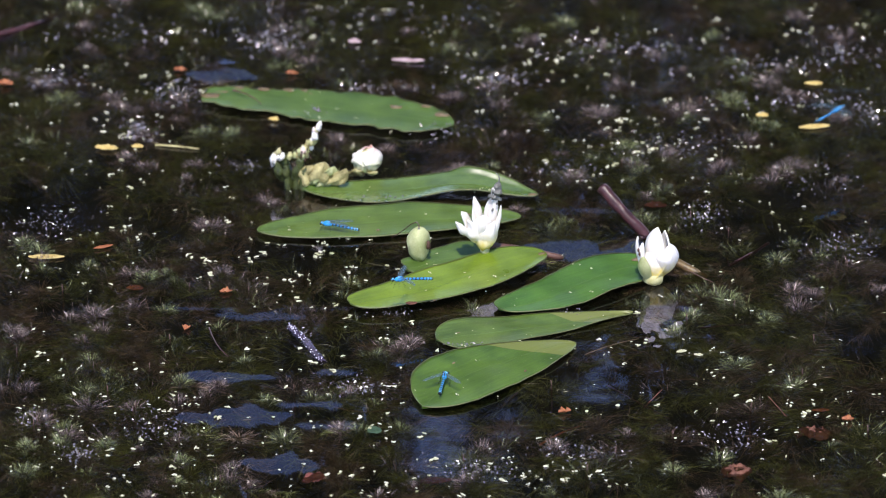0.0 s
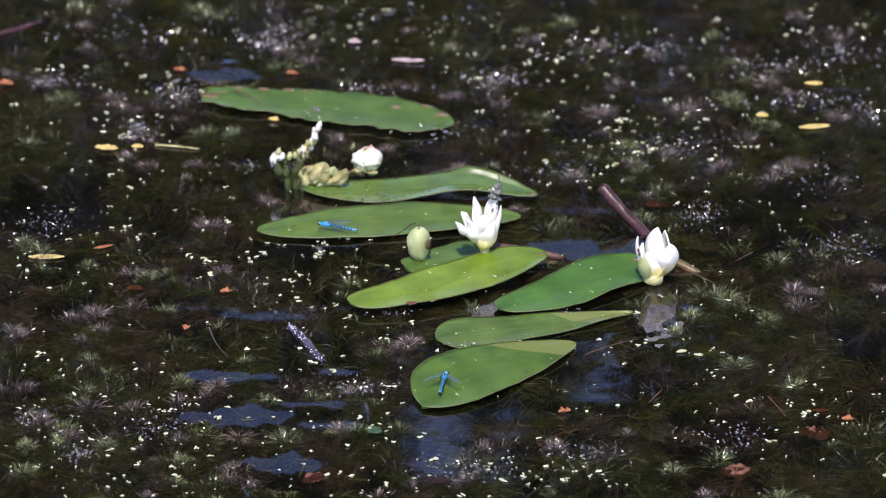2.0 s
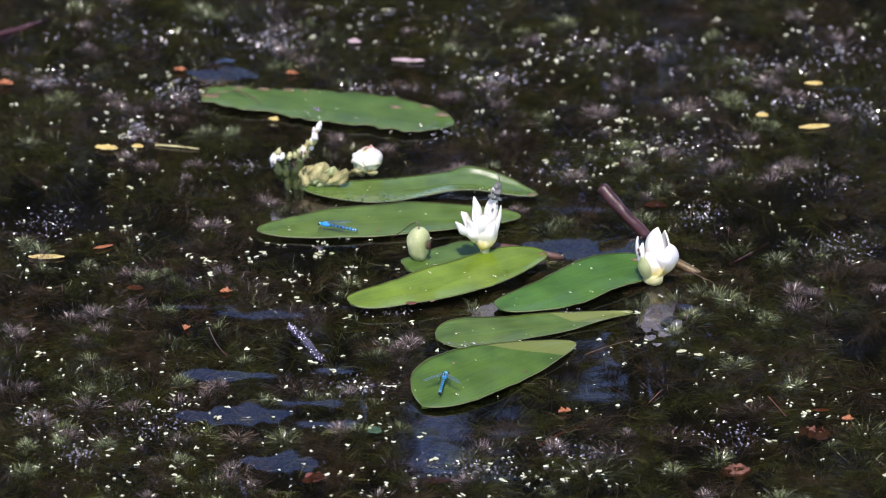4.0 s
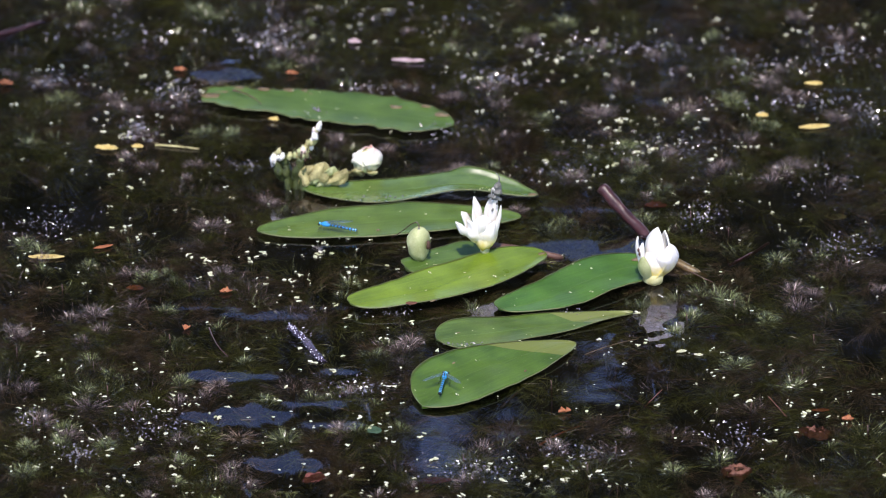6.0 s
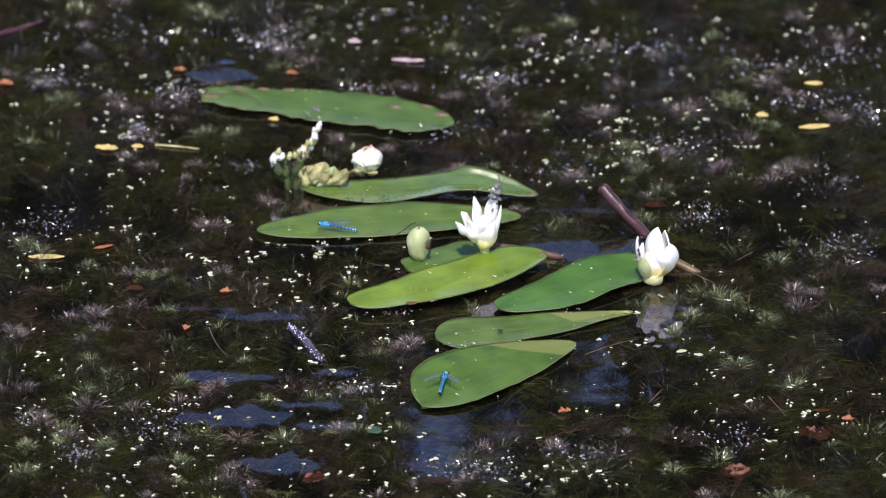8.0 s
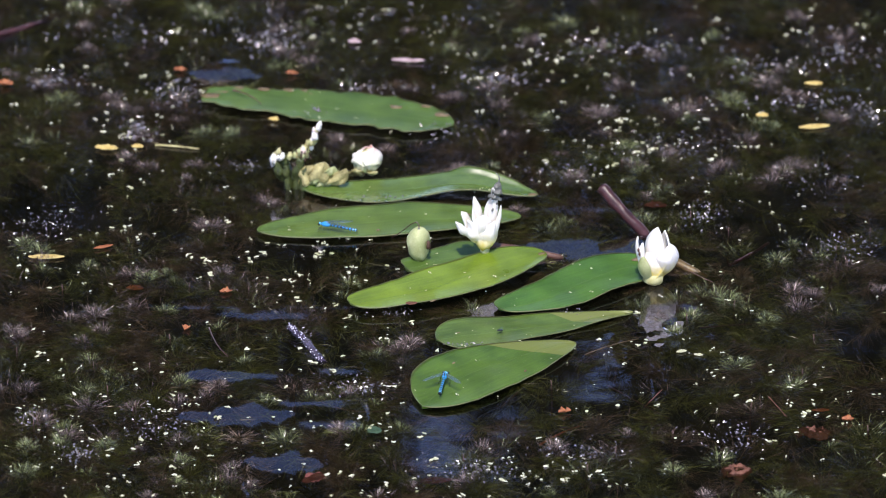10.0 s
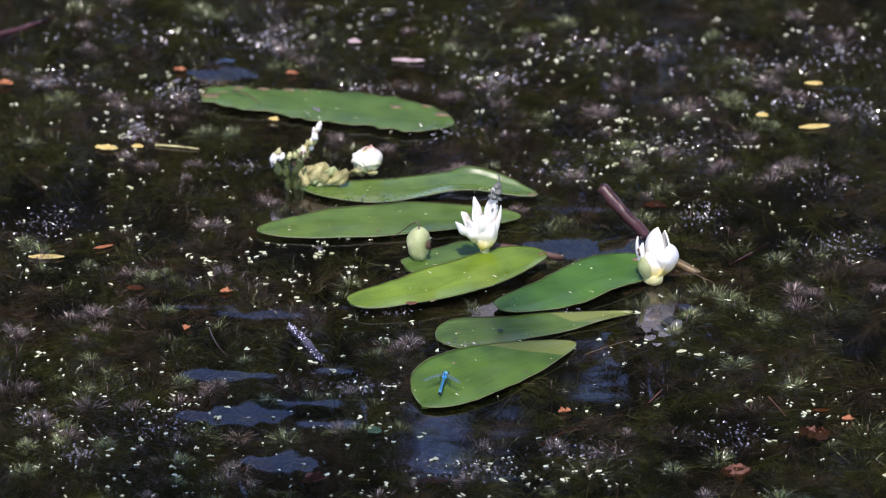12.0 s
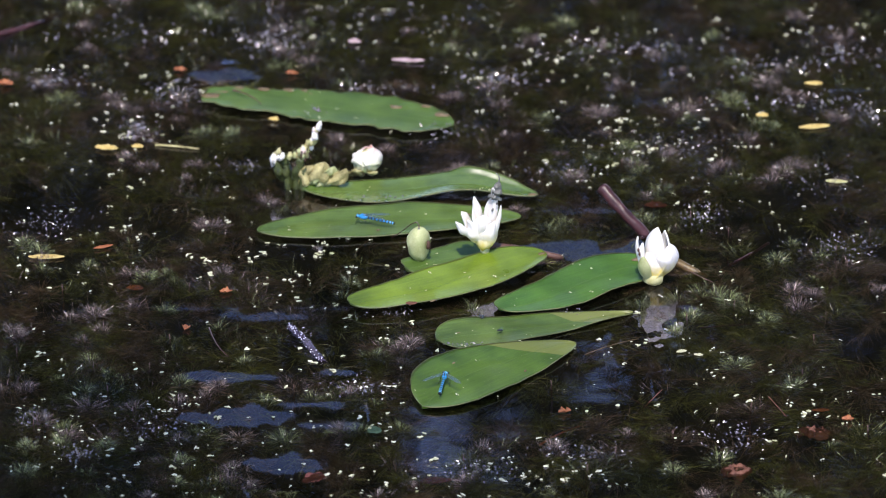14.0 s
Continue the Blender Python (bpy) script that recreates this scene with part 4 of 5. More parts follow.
LEAF_LOOKS = (
    (LEAF_SOFT, "long floating green leaf with a ragged browned margin", 0.003, None),
    (LEAF_GLOSSY, "glossy green leaf arched clear of the water", 0.003, lambda s, v: hump(0.70, 0.19, 0.0058, 0.0)(s, v) + 1.02 * leaf_row(LEAF_PLAN[1], s)[1] * max(0, v - 0.70) * math.exp(-((s - 0.79) / 0.15) ** 6)),
    (LEAF_MID, "long flat green leaf floating on the water", 0.0025, None),
    (LEAF_SOFT, "short dark green leaf in a flower's shadow", 0.0025, None),
    (LEAF_LIME, "bright lime green leaf lying over another leaf", 0.006, hump(0.9, 0.2, 0.003)),
    (LEAF_DEEP, "broad deep green leaf beside a white bud", 0.004, None),
    (LEAF_AWASH, "thin green leaf partly awash between two leaves", 0.0016, dip(0.72, 0.0012)),
    (LEAF_NEAR, "broad green leaf on which a damselfly rests", 0.003, dip(0.72, 0.0018)),
)
for seed, (shape, (mat, label, lift, rise)) in enumerate(zip(LEAF_PLAN, LEAF_LOOKS)):
    leaf = build_leaf(shape, mat, label, lift, rise, seed + 1, ragged=0.22 if seed == 0 else 0.02)
    for s, v, r in DECAY[seed]:
        mid, hw = leaf_row(shape, s)
        length = math.hypot(shape[1][0] - shape[0][0], shape[1][1] - shape[0][1])
        decay_spot(leaf, s * length, mid + hw * v, lift + 0.0012 * v * v + (rise(s, v) if rise else 0) + 0.0004, r, s + seed)


def build_scraps():
    """Duckweed scraps stranded on the leaves."""
    rng = np.random.RandomState(31)
    verts, faces = [], []
    for shape, (_, _, lift, rise) in zip(LEAF_PLAN, LEAF_LOOKS):
        (ax, ay), (bx, by) = shape[0], shape[1]
        length = math.hypot(bx - ax, by - ay)
        c, d = (bx - ax) / length, (by - ay) / length
        for _ in range(9):
            s, v = rng.uniform(0.08, 0.9), rng.uniform(-0.95, 0.95)
            mid, hw = leaf_row(shape, s)
            u, w = s * length, mid + hw * v
            z = lift + 0.0012 * v * v + 0.0006 + (rise(s, v) if rise else 0)
            fleck(verts, faces, ax + u * c - w * d, ay + u * d + w * c, z, 0.0003 + 0.0007 * rng.uniform() ** 3, rng)
    tagged(new("leaf_scraps", raw_mesh(verts, faces, FLECK)), "pale duckweed scraps stranded on the floating leaves", "duckweed", kind="stuff")


build_scraps()


def build_margin_drops():
    """Drops of water hanging along the leaf margins."""
    rng = np.random.RandomState(44)
    bm = bmesh.new()
    for index, side, s0, s1, count in ((1, -1, 0.12, 0.66, 16), (7, 1, 0.30, 0.55, 16), (7, 1, 0.68, 0.75, 3), (4, -1, 0.15, 0.6, 8), (2, 1, 0.5, 0.72, 4), (0, -1, 0.3, 0.6, 6), (3, -1, 0.05, 0.5, 8)):
        shape, lift, rise = LEAF_PLAN[index], LEAF_LOOKS[index][2], LEAF_LOOKS[index][3]
        (ax, ay), (bx, by) = shape[0], shape[1]
        length = math.hypot(bx - ax, by - ay)
        c, d = (bx - ax) / length, (by - ay) / length
        for _ in range(count):
            s = rng.uniform(s0, s1)
            mid, hw = leaf_row(shape, s)
            u, w = s * length, mid + side * (hw + rng.uniform(-0.0012, 0.0008))
            r = 0.0005 + 0.0009 * rng.uniform() ** 2
            z = lift + (rise(s, side) if rise else 0) + 0.0008
            m = Matrix.LocRotScale((ax + u * c - w * d, ay + u * d + w * c, z), None, (r * 1.3, r, r * 0.8))
            bmesh.ops.create_icosphere(bm, subdivisions=2, radius=1, matrix=m)
    ob = new("water_drops", mesh_of(bm, DROPLET))
    tagged(ob, "clear water drops glinting along the leaf margins", "water drops", kind="stuff")


build_margin_drops()


# ---- flowers and buds ----
def build_open_flower():
    f = thing("white_flower", pose(*(0.0328, -0.0258, 0.011)), "open white water hawthorn flower with a withered grey tip", "flower", "white pond flowers")
    k = 0.000447
    part("cup", egg((-0.0030, 0.001, 0.0125), (0.0084, 0.0074, 0.0130), -0.24, 0.10, 3, 20, 14, None, None, -0.48), PETAL, f)
    # foot, tip, bend, width, depth of the tip, outward side, bluntness
    for fx, fz, tx, tz, bx, bz, w, oy, ox, sharp in (
        (-10, 16, -52, 52, -40, 22, 28, -0.3, -0.9, 0.25), (-8, 20, -42, 66, -40, 38, 24, 0.3, -0.9, 0.3), (-6, 10, -30, 58, -30, 28, 26, -0.7, -0.7, 0.3),
        (0, 6, -20, 92, -22, 44, 30, 0.3, -0.5, 0.8), (0, 4, -2, 68, -6, 28, 40, -0.9, -0.1, 0.45), (0, 4, 16, 56, 16, 20, 32, -0.9, 0.5, 0.45), (2, 6, 29, 80, 30, 34, 18, -0.2, 0.8, 0.9),
        (2, 10, 14, 90, 16, 48, 28, 0.6, 0.5, 0.5),
    ):
        part("petal", petal((fx * k, oy * 0.004, fz * k), (bx * k, oy * 0.010, bz * k), (tx * k, oy * 0.008, tz * k * 1.1), (ox, oy, 0.1), w * k, 0.6, seed=tx, sharp=sharp, root=0.6, wave=0.5), PETAL, f)
    part("flower_base", egg((0, 0, 0.0004), (0.0036, 0.0036, 0.0034), 0, 0.1, 3), PETAL_CREAM, f, "yellowish swollen flower base")
    part("spike", tube(((0.003, 0.002, 0.01), (0.007, 0.002, 0.03), (0.008, 0.002, 0.053)), lambda t: 0.0042 * (1 - 0.55 * t), 18, 12, 0.7, 4), PETAL, f)
    for n, (x, z) in enumerate(((0.0060, 0.036), (0.0095, 0.042))):
        part("anther", egg((x, -0.0025, z), (0.0008, 0.0007, 0.0017), 0.2, 0.4, n, 10, 8), WITHERED, f, "small dark anther")
    part("withered_tip", tube(((0.008, 0.001, 0.044), (0.0095, 0.001, 0.052), (0.0105, 0.001, 0.058)), lambda t: 0.0042 * (1 - 0.6 * t), 14, 12, 1.2, 6), WITHERED, f, "shrivelled grey tip")
    part("hook", tube(((0.0105, 0.001, 0.056), (0.0125, 0.001, 0.064), (0.0085, 0.001, 0.066)), (0.0006, 0.0003), 8, 5), WITHERED, f)


def build_closed_flower():
    f = thing("white_bud", pose(*(0.1641, -0.0639, 0.004)), "half-closed white flower bud standing over its reflection", "flower", "white pond flowers")
    k = 0.000447
    # tip, bend, width, outward side, bluntness
    for tx, tz, bx, bz, w, oy, ox, sharp in ((6, 92, -16, 52, 48, -0.35, -0.3, 0.75), (28, 66, 46, 30, 46, -0.85, 0.55, 0.62), (-29, 74, -42, 40, 20, 0.1, -1, 0.6), (-20, 66, -40, 34, 24, -0.5, -0.8, 0.6), (20, 84, 40, 46, 40, 0.4, 0.7, 0.75)):
        part("petal", petal((0, 0, 0.001), (bx * k, oy * 0.013, bz * k), (tx * k, oy * 0.005, tz * k * 1.1), (ox, oy, 0.05), w * k, 0.55, 0.0009, sharp=sharp, seed=tx, root=0.6, wave=0.15), PETAL, f)
    part("cup", egg((0.0004, 0.0016, 0.0120), (0.0100, 0.0084, 0.0140), 0, 0.08, 5, 20, 14, None, None, 0.02), PETAL, f)
    part("bract", petal((-0.002, -0.004, 0.0), (-27 * k, -0.0125, 18 * k), (-19 * k, -0.0105, 54 * k), (-0.5, -0.9, 0.1), 26 * k, 0.6, 0.001, sharp=0.6), BRACT, f, "yellow-green outer bract")
    for x, z in ((-27, 62), (-25, 55)):
        part("brown_spot", egg((x * k, -0.0062, z * k), (0.0009, 0.0007, 0.0018), 0, 0.4, x, 10, 8), STALK_BROWN, f, "brown bruise on the petal's edge")
    part("flower_base", egg((0, -0.001, 0.002), (0.0078, 0.0074, 0.0062), 0, 0.1, 5), PETAL_CREAM, f, "yellowish swollen flower base")
    part("stalk", tube(((0, 0, 0), (0.001, 0.002, -0.03), (0.01, 0.01, -0.09)), (0.004, 0.003), 10, 9, 0.1), STALK_OCHRE, f)


def build_green_bud():
    f = thing("green_bud", pose(*(-0.0187, -0.0243, 0.003)), "pale green oval bud with a brown hole in its side", "bud", "")
    part("bud_body", egg((0, 0, 0.0125), (0.0098, 0.0090, 0.0148), 0.0, 0.10, 7, 22, 16, ((0.85, -0.5, 0.0), 0.35), fat=-0.08), BRACT, f)
    part("scar", egg((0.0072, -0.0066, 0.0150), (0.0016, 0.0014, 0.0040), 0, 0.3, 8, 12, 8), STALK_BROWN, f, "dark brown hole")
    part("bud_tip", egg((0.0, -0.002, 0.0268), (0.0013, 0.0013, 0.001), 0, 0.3, 9, 10, 6), WITHERED, f)
    part("thread", tube(((0.0, 0, 0.027), (-0.001, 0.012, 0.033), (-0.010, 0.026, 0.013), (-0.022, 0.03, 0.004)), (0.0005, 0.0003), 18, 6, 0.4, 2), STALK_BROWN, f, "thin dark dried thread")


def build_pink_ball():
    f = thing("round_flower", pose(*(-0.0617, 0.1375, 0.004)), "round half-opened white flower tinged with pink", "flower", "white pond flowers")
    part("flower_body", egg((0.001, 0.001, 0.0105), (0.0100, 0.0090, 0.0100), 0.1, 0.2, 11, 22, 16), PETAL_CREAM, f)
    for k, (a, w, h, lean) in enumerate(((200, 0.021, 0.0190, 0.0055), (262, 0.024, 0.0205, 0.0030), (320, 0.022, 0.0235, 0.0030), (20, 0.020, 0.0245, 0.0040), (80, 0.020, 0.0225, 0.0020), (145, 0.020, 0.0195, 0.0040))):
        c, s = math.cos(radians(a)), math.sin(radians(a))
        part("petal", petal((c * 0.003, s * 0.003, 0.001), (c * 0.0205, s * 0.0185, 0.010), (c * lean, s * lean, h), (c, s, 0), w, 0.5, seed=k, wave=0.45, sharp=0.22, root=0.6), PETAL_BLUSH, f)
    for x, y, tx, w, h in ((-0.002, -0.003, -0.009, 0.011, 0.009), (0.002, -0.003, 0.006, 0.010, 0.007), (-0.004, -0.001, -0.020, 0.008, 0.006)):
        part("bract", petal((x, y, -0.001), (tx * 1.1, -0.013, 0.002), (tx, -0.0125, h), (x * 200, -1, 0), w, 0.4, wave=0.4, seed=tx * 900), BRACT_OLD, f, "withered green bract")


def build_old_spike():
    f = thing("withered_flower_spike", pose(*(-0.1204, 0.1198, 0.002)), "fading forked flower spike with green stalks and white knobs", "flower", "")
    k = 0.000447
    rng = np.random.RandomState(17)
    for x0, x1, z1, y, r in ((0, -22, 0.026, 0.0, 0.0048), (3, 14, 0.024, -0.003, 0.0042), (-8, -14, 0.018, -0.004, 0.0034), (14, 20, 0.015, -0.006, 0.0034)):
        part("stalk", tube(((x0 * k, y, -0.02), ((x0 * 0.6 + x1 * 0.4) * k, y, 0.010), (x1 * k, y, z1)), lambda t, r=r: r * (1 - 0.3 * t), 14, 10, 0.5, x0), SEPAL_DARK, f, "dark green fleshy stalk")
    for tx, tz, bx, w in ((-30, 52, -26, 18), (-14, 44, -12, 16), (6, 44, 4, 16), (22, 40, 24, 18)):
        part("sepal", petal((bx * k * 0.7, -0.004, 0.004), (bx * k, -0.010, 0.012), (tx * k, -0.007, tz * k), (0.1, -1, 0.2), w * k, 0.5, 0.0008, sharp=0.8, wave=0.5, seed=tx), SEPAL_DARK, f)
    looks = (BRACT_OLD, BRACT, PETAL_CREAM, PETAL_PINK, PETAL)
    fork = bezier(((12, 0, 58), (24, 0, 70), (36, 0, 90), (47, 0, 122)), 30)
    for n, c in enumerate(fork):
        t = n / 30
        r = (6.5 * (1 - t) + 6.0 * t) * rng.uniform(0.6, 1.1)
        x, z = c.x + rng.normal(0, 5.5 * (1 - t) + 1.5), c.z + rng.normal(0, 3)
        m = looks[min(4, max(0, int(t * 4.6 + 0.8 + rng.normal(0, 0.9))))]
        part("floret", egg((x * k, -0.003 + rng.normal(0, 0.0015), z * k), (r * k * 0.8, r * k * 0.7, r * k * 1.15), rng.normal(0, 0.3), 0.8, n * 1.7, 12, 8), m, f)
    for n in range(12):
        x, z, r = rng.normal(-26, 7), rng.normal(58, 5), rng.uniform(4, 7)
        part("floret", egg((x * k, -0.003 + rng.normal(0, 0.002), z * k), (r * k * 0.8, r * k * 0.8, r * k * 1.2), 0.2, 0.8, n * 2.3, 12, 8), (PETAL, PETAL, PETAL_CREAM)[n % 3], f)
    for n in range(7):
        x, z = rng.normal(24, 10), rng.normal(66, 9)
        part("anther", egg((x * k, -0.0075, z * k), (0.0007, 0.0006, 0.0013), 0, 0.4, n, 8, 6), STALK_BROWN, f, "brown anther")
    for bx, tx, tz, w, m in ((26, 34, 40, 40, BRACT_OLD), (44, 58, 46, 44, BRACT_OLD), (62, 74, 38, 36, BRACT), (80, 96, 34, 26, BRACT_OLD), (38, 46, 30, 30, BRACT)):
        part("bract", petal((bx * k * 0.6, -0.004, 0.0), (bx * k * 1.1, -0.012, 0.006), (tx * k, -0.007, tz * k * 1.1), (0.3, -1, 0.2), w * k, 0.5, 0.0009, sharp=0.5, wave=1.0, seed=bx), m, f, "limp browning bract")


build_open_flower()
build_closed_flower()
build_green_bud()
build_pink_ball()
build_old_spike()


# ---- stems, twigs and fallen leaves ----
def build_stem(name, points, r0, r1, mat, label, wobble=0.15, seed=0):
    m = Vector(points[0])
    ob = new(name, mesh_of(tube([Vector(p) - m for p in points], (r0, r1), 24, 12, wobble, seed), mat))
    ob.matrix_world = Matrix.Translation(m)
    tagged(ob, label, "stem")


build_stem("red_stalk", ((0.1688, 0.0268, -0.01), (0.1452, 0.0304, 0.016), (0.1257, 0.0472, 0.032)), 0.0042, 0.0046, STALK_RED, "dark red broken stalk slanting out of the water", 0.3, 1)
build_stem("ochre_stalk", ((0.1737, -0.0244, 0.006), (0.1879, -0.039, 0.004), (0.2065, -0.0427, -0.006)), 0.0040, 0.0030, STALK_OCHRE, "ochre stalk behind the bud sinking into the water", 0.2, 2)
build_stem("brown_stalk", ((0.0365, -0.0087, 0.006), (0.0605, -0.0161, 0.008), (0.094, -0.0126, -0.002)), 0.0036, 0.0026, STALK_BROWN, "brown stalk lying at the open flower's foot", 0.2, 3)
build_stem("wet_twig", ((-0.1181, -0.1483, 0.004), (-0.1054, -0.1754, 0.006), (-0.0903, -0.2033, -0.002)), 0.0021, 0.0028, WET_TWIG, "wet purplish twig glinting on the water", 0.9, 4)
twig = bpy.data.objects["wet_twig"]
# Pale beads along the upper left side stand in for the twig's glints.
beads, rng = bmesh.new(), np.random.RandomState(5)
for c in bezier(((0, 0, 0), (0.0127, -0.0271, 0.002), (0.0278, -0.055, -0.006)), 110):
    d = Vector(rng.normal(0, 1, 3)) + Vector((-0.7, -0.3, 0.9))
    bmesh.ops.create_icosphere(beads, subdivisions=1, radius=rng.uniform(0.0003, 0.0008), matrix=Matrix.Translation(c + d.normalized() * 0.0026))
part("glint_beads", beads, TWIG_GLINT, twig, "pale opaque beads standing in for the twig's glints")
build_stem("drowned_twig", ((-0.3863, 0.4221, 0.002), (-0.3587, 0.4417, 0.002), (-0.3319, 0.4782, -0.004)), 0.0026, 0.0016, STALK_RED, "thin reddish twig lying in the water", 0.3, 5)
build_stem("bent_straw", ((0.1984, -0.1391, -0.002), (0.2334, -0.1371, 0.0008), (0.2704, -0.130, -0.003)), 0.0005, 0.0003, STALK_RED, "thin brown straw lying on the water", 0.2, 6)
build_stem("bent_straw", ((0.1082, -0.1907, 0), (0.1322, -0.1752, 0.003), (0.1498, -0.1651, 0.001)), 0.00035, 0.00025, STALK_OCHRE, "thin brown straw lying on the water", 0.2, 7)
build_stem("bent_straw", ((0.1798, -0.0392, 0.008), (0.1927, -0.0536, 0.005), (0.211, -0.0616, 0)), 0.0003, 0.00025, STALK_BROWN, "thin brown straw lying on the water", 0.2, 8)
build_stem("bent_straw", ((-0.2354, 0.1992, 0.001), (-0.2191, 0.1959, 0.002), (-0.1995, 0.1913, 0.001)), 0.0010, 0.0006, BRACT_OLD, "thin brown straw lying on the water", 0.2, 9)
build_stem("bent_straw", ((0.0717, -0.3358, -0.004), (0.0867, -0.3163, -0.003), (0.1017, -0.3049, -0.004)), 0.0008, 0.0005, DEAD_ORANGE, "orange rootlet under the water", 0.3, 10)


build_stem("dark_thread", ((-0.175, 0.3, 0.006), (-0.1614, 0.2861, 0.01), (-0.1508, 0.2719, 0.006)), 0.0007, 0.0004, STALK_BROWN, "dark dried thread lying across a leaf", 0.3, 11)
build_stem("rootlet", ((0.0428, -0.2777, -0.002), (0.0601, -0.249, -0.001), (0.0722, -0.2101, -0.002)), 0.0005, 0.0004, STALK_OCHRE, "thin pale rootlet in the water", 0.3, 12)
build_stem("rootlet", ((0.1243, -0.2393, -0.002), (0.1428, -0.2663, -0.001), (0.1695, -0.2946, -0.003)), 0.0005, 0.0004, STALK_BROWN, "thin pale rootlet in the water", 0.3, 13)
build_stem("rootlet", ((0.1509, -0.2797, -0.001), (0.1599, -0.2627, 0.001), (0.1653, -0.2511, 0)), 0.0004, 0.0003, DEAD_BROWN, "thin pale rootlet in the water", 0.3, 14)
build_stem("rootlet", ((0.2448, -0.2646, 0.001), (0.2513, -0.2877, 0.003), (0.2568, -0.2969, 0)), 0.0004, 0.0003, DEAD_BROWN, "thin pale rootlet in the water", 0.3, 15)
build_stem("rootlet", ((-0.1799, -0.1451, 0.001), (-0.1732, -0.1902, 0.006), (-0.1632, -0.1946, 0)), 0.0004, 0.0003, STALK_RED, "thin reddish rootlet in the weed", 0.3, 16)
build_stem("rootlet", ((0.2827, -0.1907, -0.002), (0.3043, -0.1889, -0.001), (0.333, -0.2142, -0.003)), 0.0004, 0.0003, STALK_OCHRE, "thin pale rootlet in the water", 0.3, 17)
build_stem("rootlet", ((-0.0823, -0.2778, -0.001), (-0.0523, -0.3006, 0), (-0.0272, -0.2681, -0.002)), 0.0005, 0.0004, STALK_OCHRE, "thin pale rootlet in the water", 0.3, 18)
build_stem("rootlet", ((0.2249, -0.0262, -0.002), (0.2432, -0.0116, 0), (0.2581, 0.0181, -0.003)), 0.0016, 0.0010, STALK_RED, "drowned dark red stalk in the water", 0.3, 19)


def build_fallen(name, x, y, turn, length, width, mat, label, seed, z=0.0012, curl=0.25, ragged=0.1):
    bm = bmesh.new()
    n, across, layers = 18, 6, []
    for down in (0.0, 0.0004):
        rows = []
        for i in range(n + 1):
            s = i / n
            hw = max(0.0002, width / 2 * math.sin(math.pi * (0.03 + 0.94 * s)) ** 0.7 * (1 + ragged * noise.noise(Vector((s * 7, seed * 3.1, 0)))))
            row = []
            for k in range(across + 1):
                v = 2 * k / across - 1
                h = curl * hw * v * v + 0.12 * length * curl * (2 * s - 1) ** 2 + 0.25 * curl * width * noise.noise(Vector((s * 4, v, seed)))
                row.append(bm.verts.new(((s - 0.5) * length, hw * v, h - down)))
            rows.append(row)
        layers.append(rows)
    top, low = layers
    for i in range(n):
        for k in range(across):
            bm.faces.new((top[i][k], top[i + 1][k], top[i + 1][k + 1], top[i][k + 1]))
            bm.faces.new((low[i][k], low[i][k + 1], low[i + 1][k + 1], low[i + 1][k]))
        bm.faces.new((top[i][0], low[i][0], low[i + 1][0], top[i + 1][0]))
        bm.faces.new((top[i][across], top[i + 1][across], low[i + 1][across], low[i][across]))
    ob = new(name, mesh_of(bm, mat))
    ob.matrix_world = pose(x, y, z, 0, 0, turn)
    tagged(ob, label, "fallen leaf", "fallen leaves")


def build_crumpled(x, y, z, size, deep, high, mat, label, seed):
    """A dead leaf crumpled into folds, of ragged outline."""
    bm = bmesh.new()
    rings, turns, rows = 7, 26, []
    tip = bm.verts.new((0, 0, high * 0.6))
    for i in range(1, rings + 1):
        q, row = i / rings, []
        for k in range(turns):
            a = 2 * math.pi * k / turns
            d = Vector((math.cos(a), math.sin(a), 0))
            r = 0.5 * q * (1 + 0.5 * q * noise.noise(d * 1.3 + Vector((0, 0, seed * 4.3))) + 0.15 * q * noise.noise(d * 7 + Vector((0, 0, seed))))
            p = Vector((d.x * r * size, d.y * r * deep, 0))
            fold = 1 - abs(noise.noise(Vector((p.x * 170, p.y * 150, seed * 2.1)))) * 3.6
            p.z = high * (0.55 * fold * (1 - 0.5 * q) + 0.35 * (1 - q * q)) - 0.0006 * q
            row.append(bm.verts.new(p))
        rows.append(row)
    for k in range(turns):
        bm.faces.new((tip, rows[0][k], rows[0][(k + 1) % turns]))
        for a, b in zip(rows, rows[1:]):
            bm.faces.new((a[k], b[k], b[(k + 1) % turns], a[(k + 1) % turns]))
    made = bmesh.ops.extrude_face_region(bm, geom=bm.faces[:])["geom"]
    for v in made:
        if isinstance(v, bmesh.types.BMVert):
            v.co.z -= 0.0005
    bmesh.ops.recalc_face_normals(bm, faces=bm.faces[:])
    ob = new("crumpled_leaf", mesh_of(bm, mat))
    ob.matrix_world = pose(x, y, z)
    tagged(ob, label, "fallen leaf", "fallen leaves")


build_fallen("yellow_leaf", -0.2753, 0.1920, -12, 0.0188, 0.0098, DEAD_YELLOW, "yellow fallen leaf scrap on the water", 0, 0.0012, 0.3, 0.5)
build_fallen("yellow_leaf", -0.2500, 0.1954, 0, 0.0098, 0.0072, DEAD_YELLOW, "yellow fallen leaf scrap on the water", 1, 0.0012, 0.3, 0.3)
build_fallen("yellow_leaf", -0.3124, -0.0173, 0, 0.0286, 0.0080, DEAD_YELLOW, "narrow yellow fallen leaf floating flat", 2, 0.0012, 0.15, 0.1)
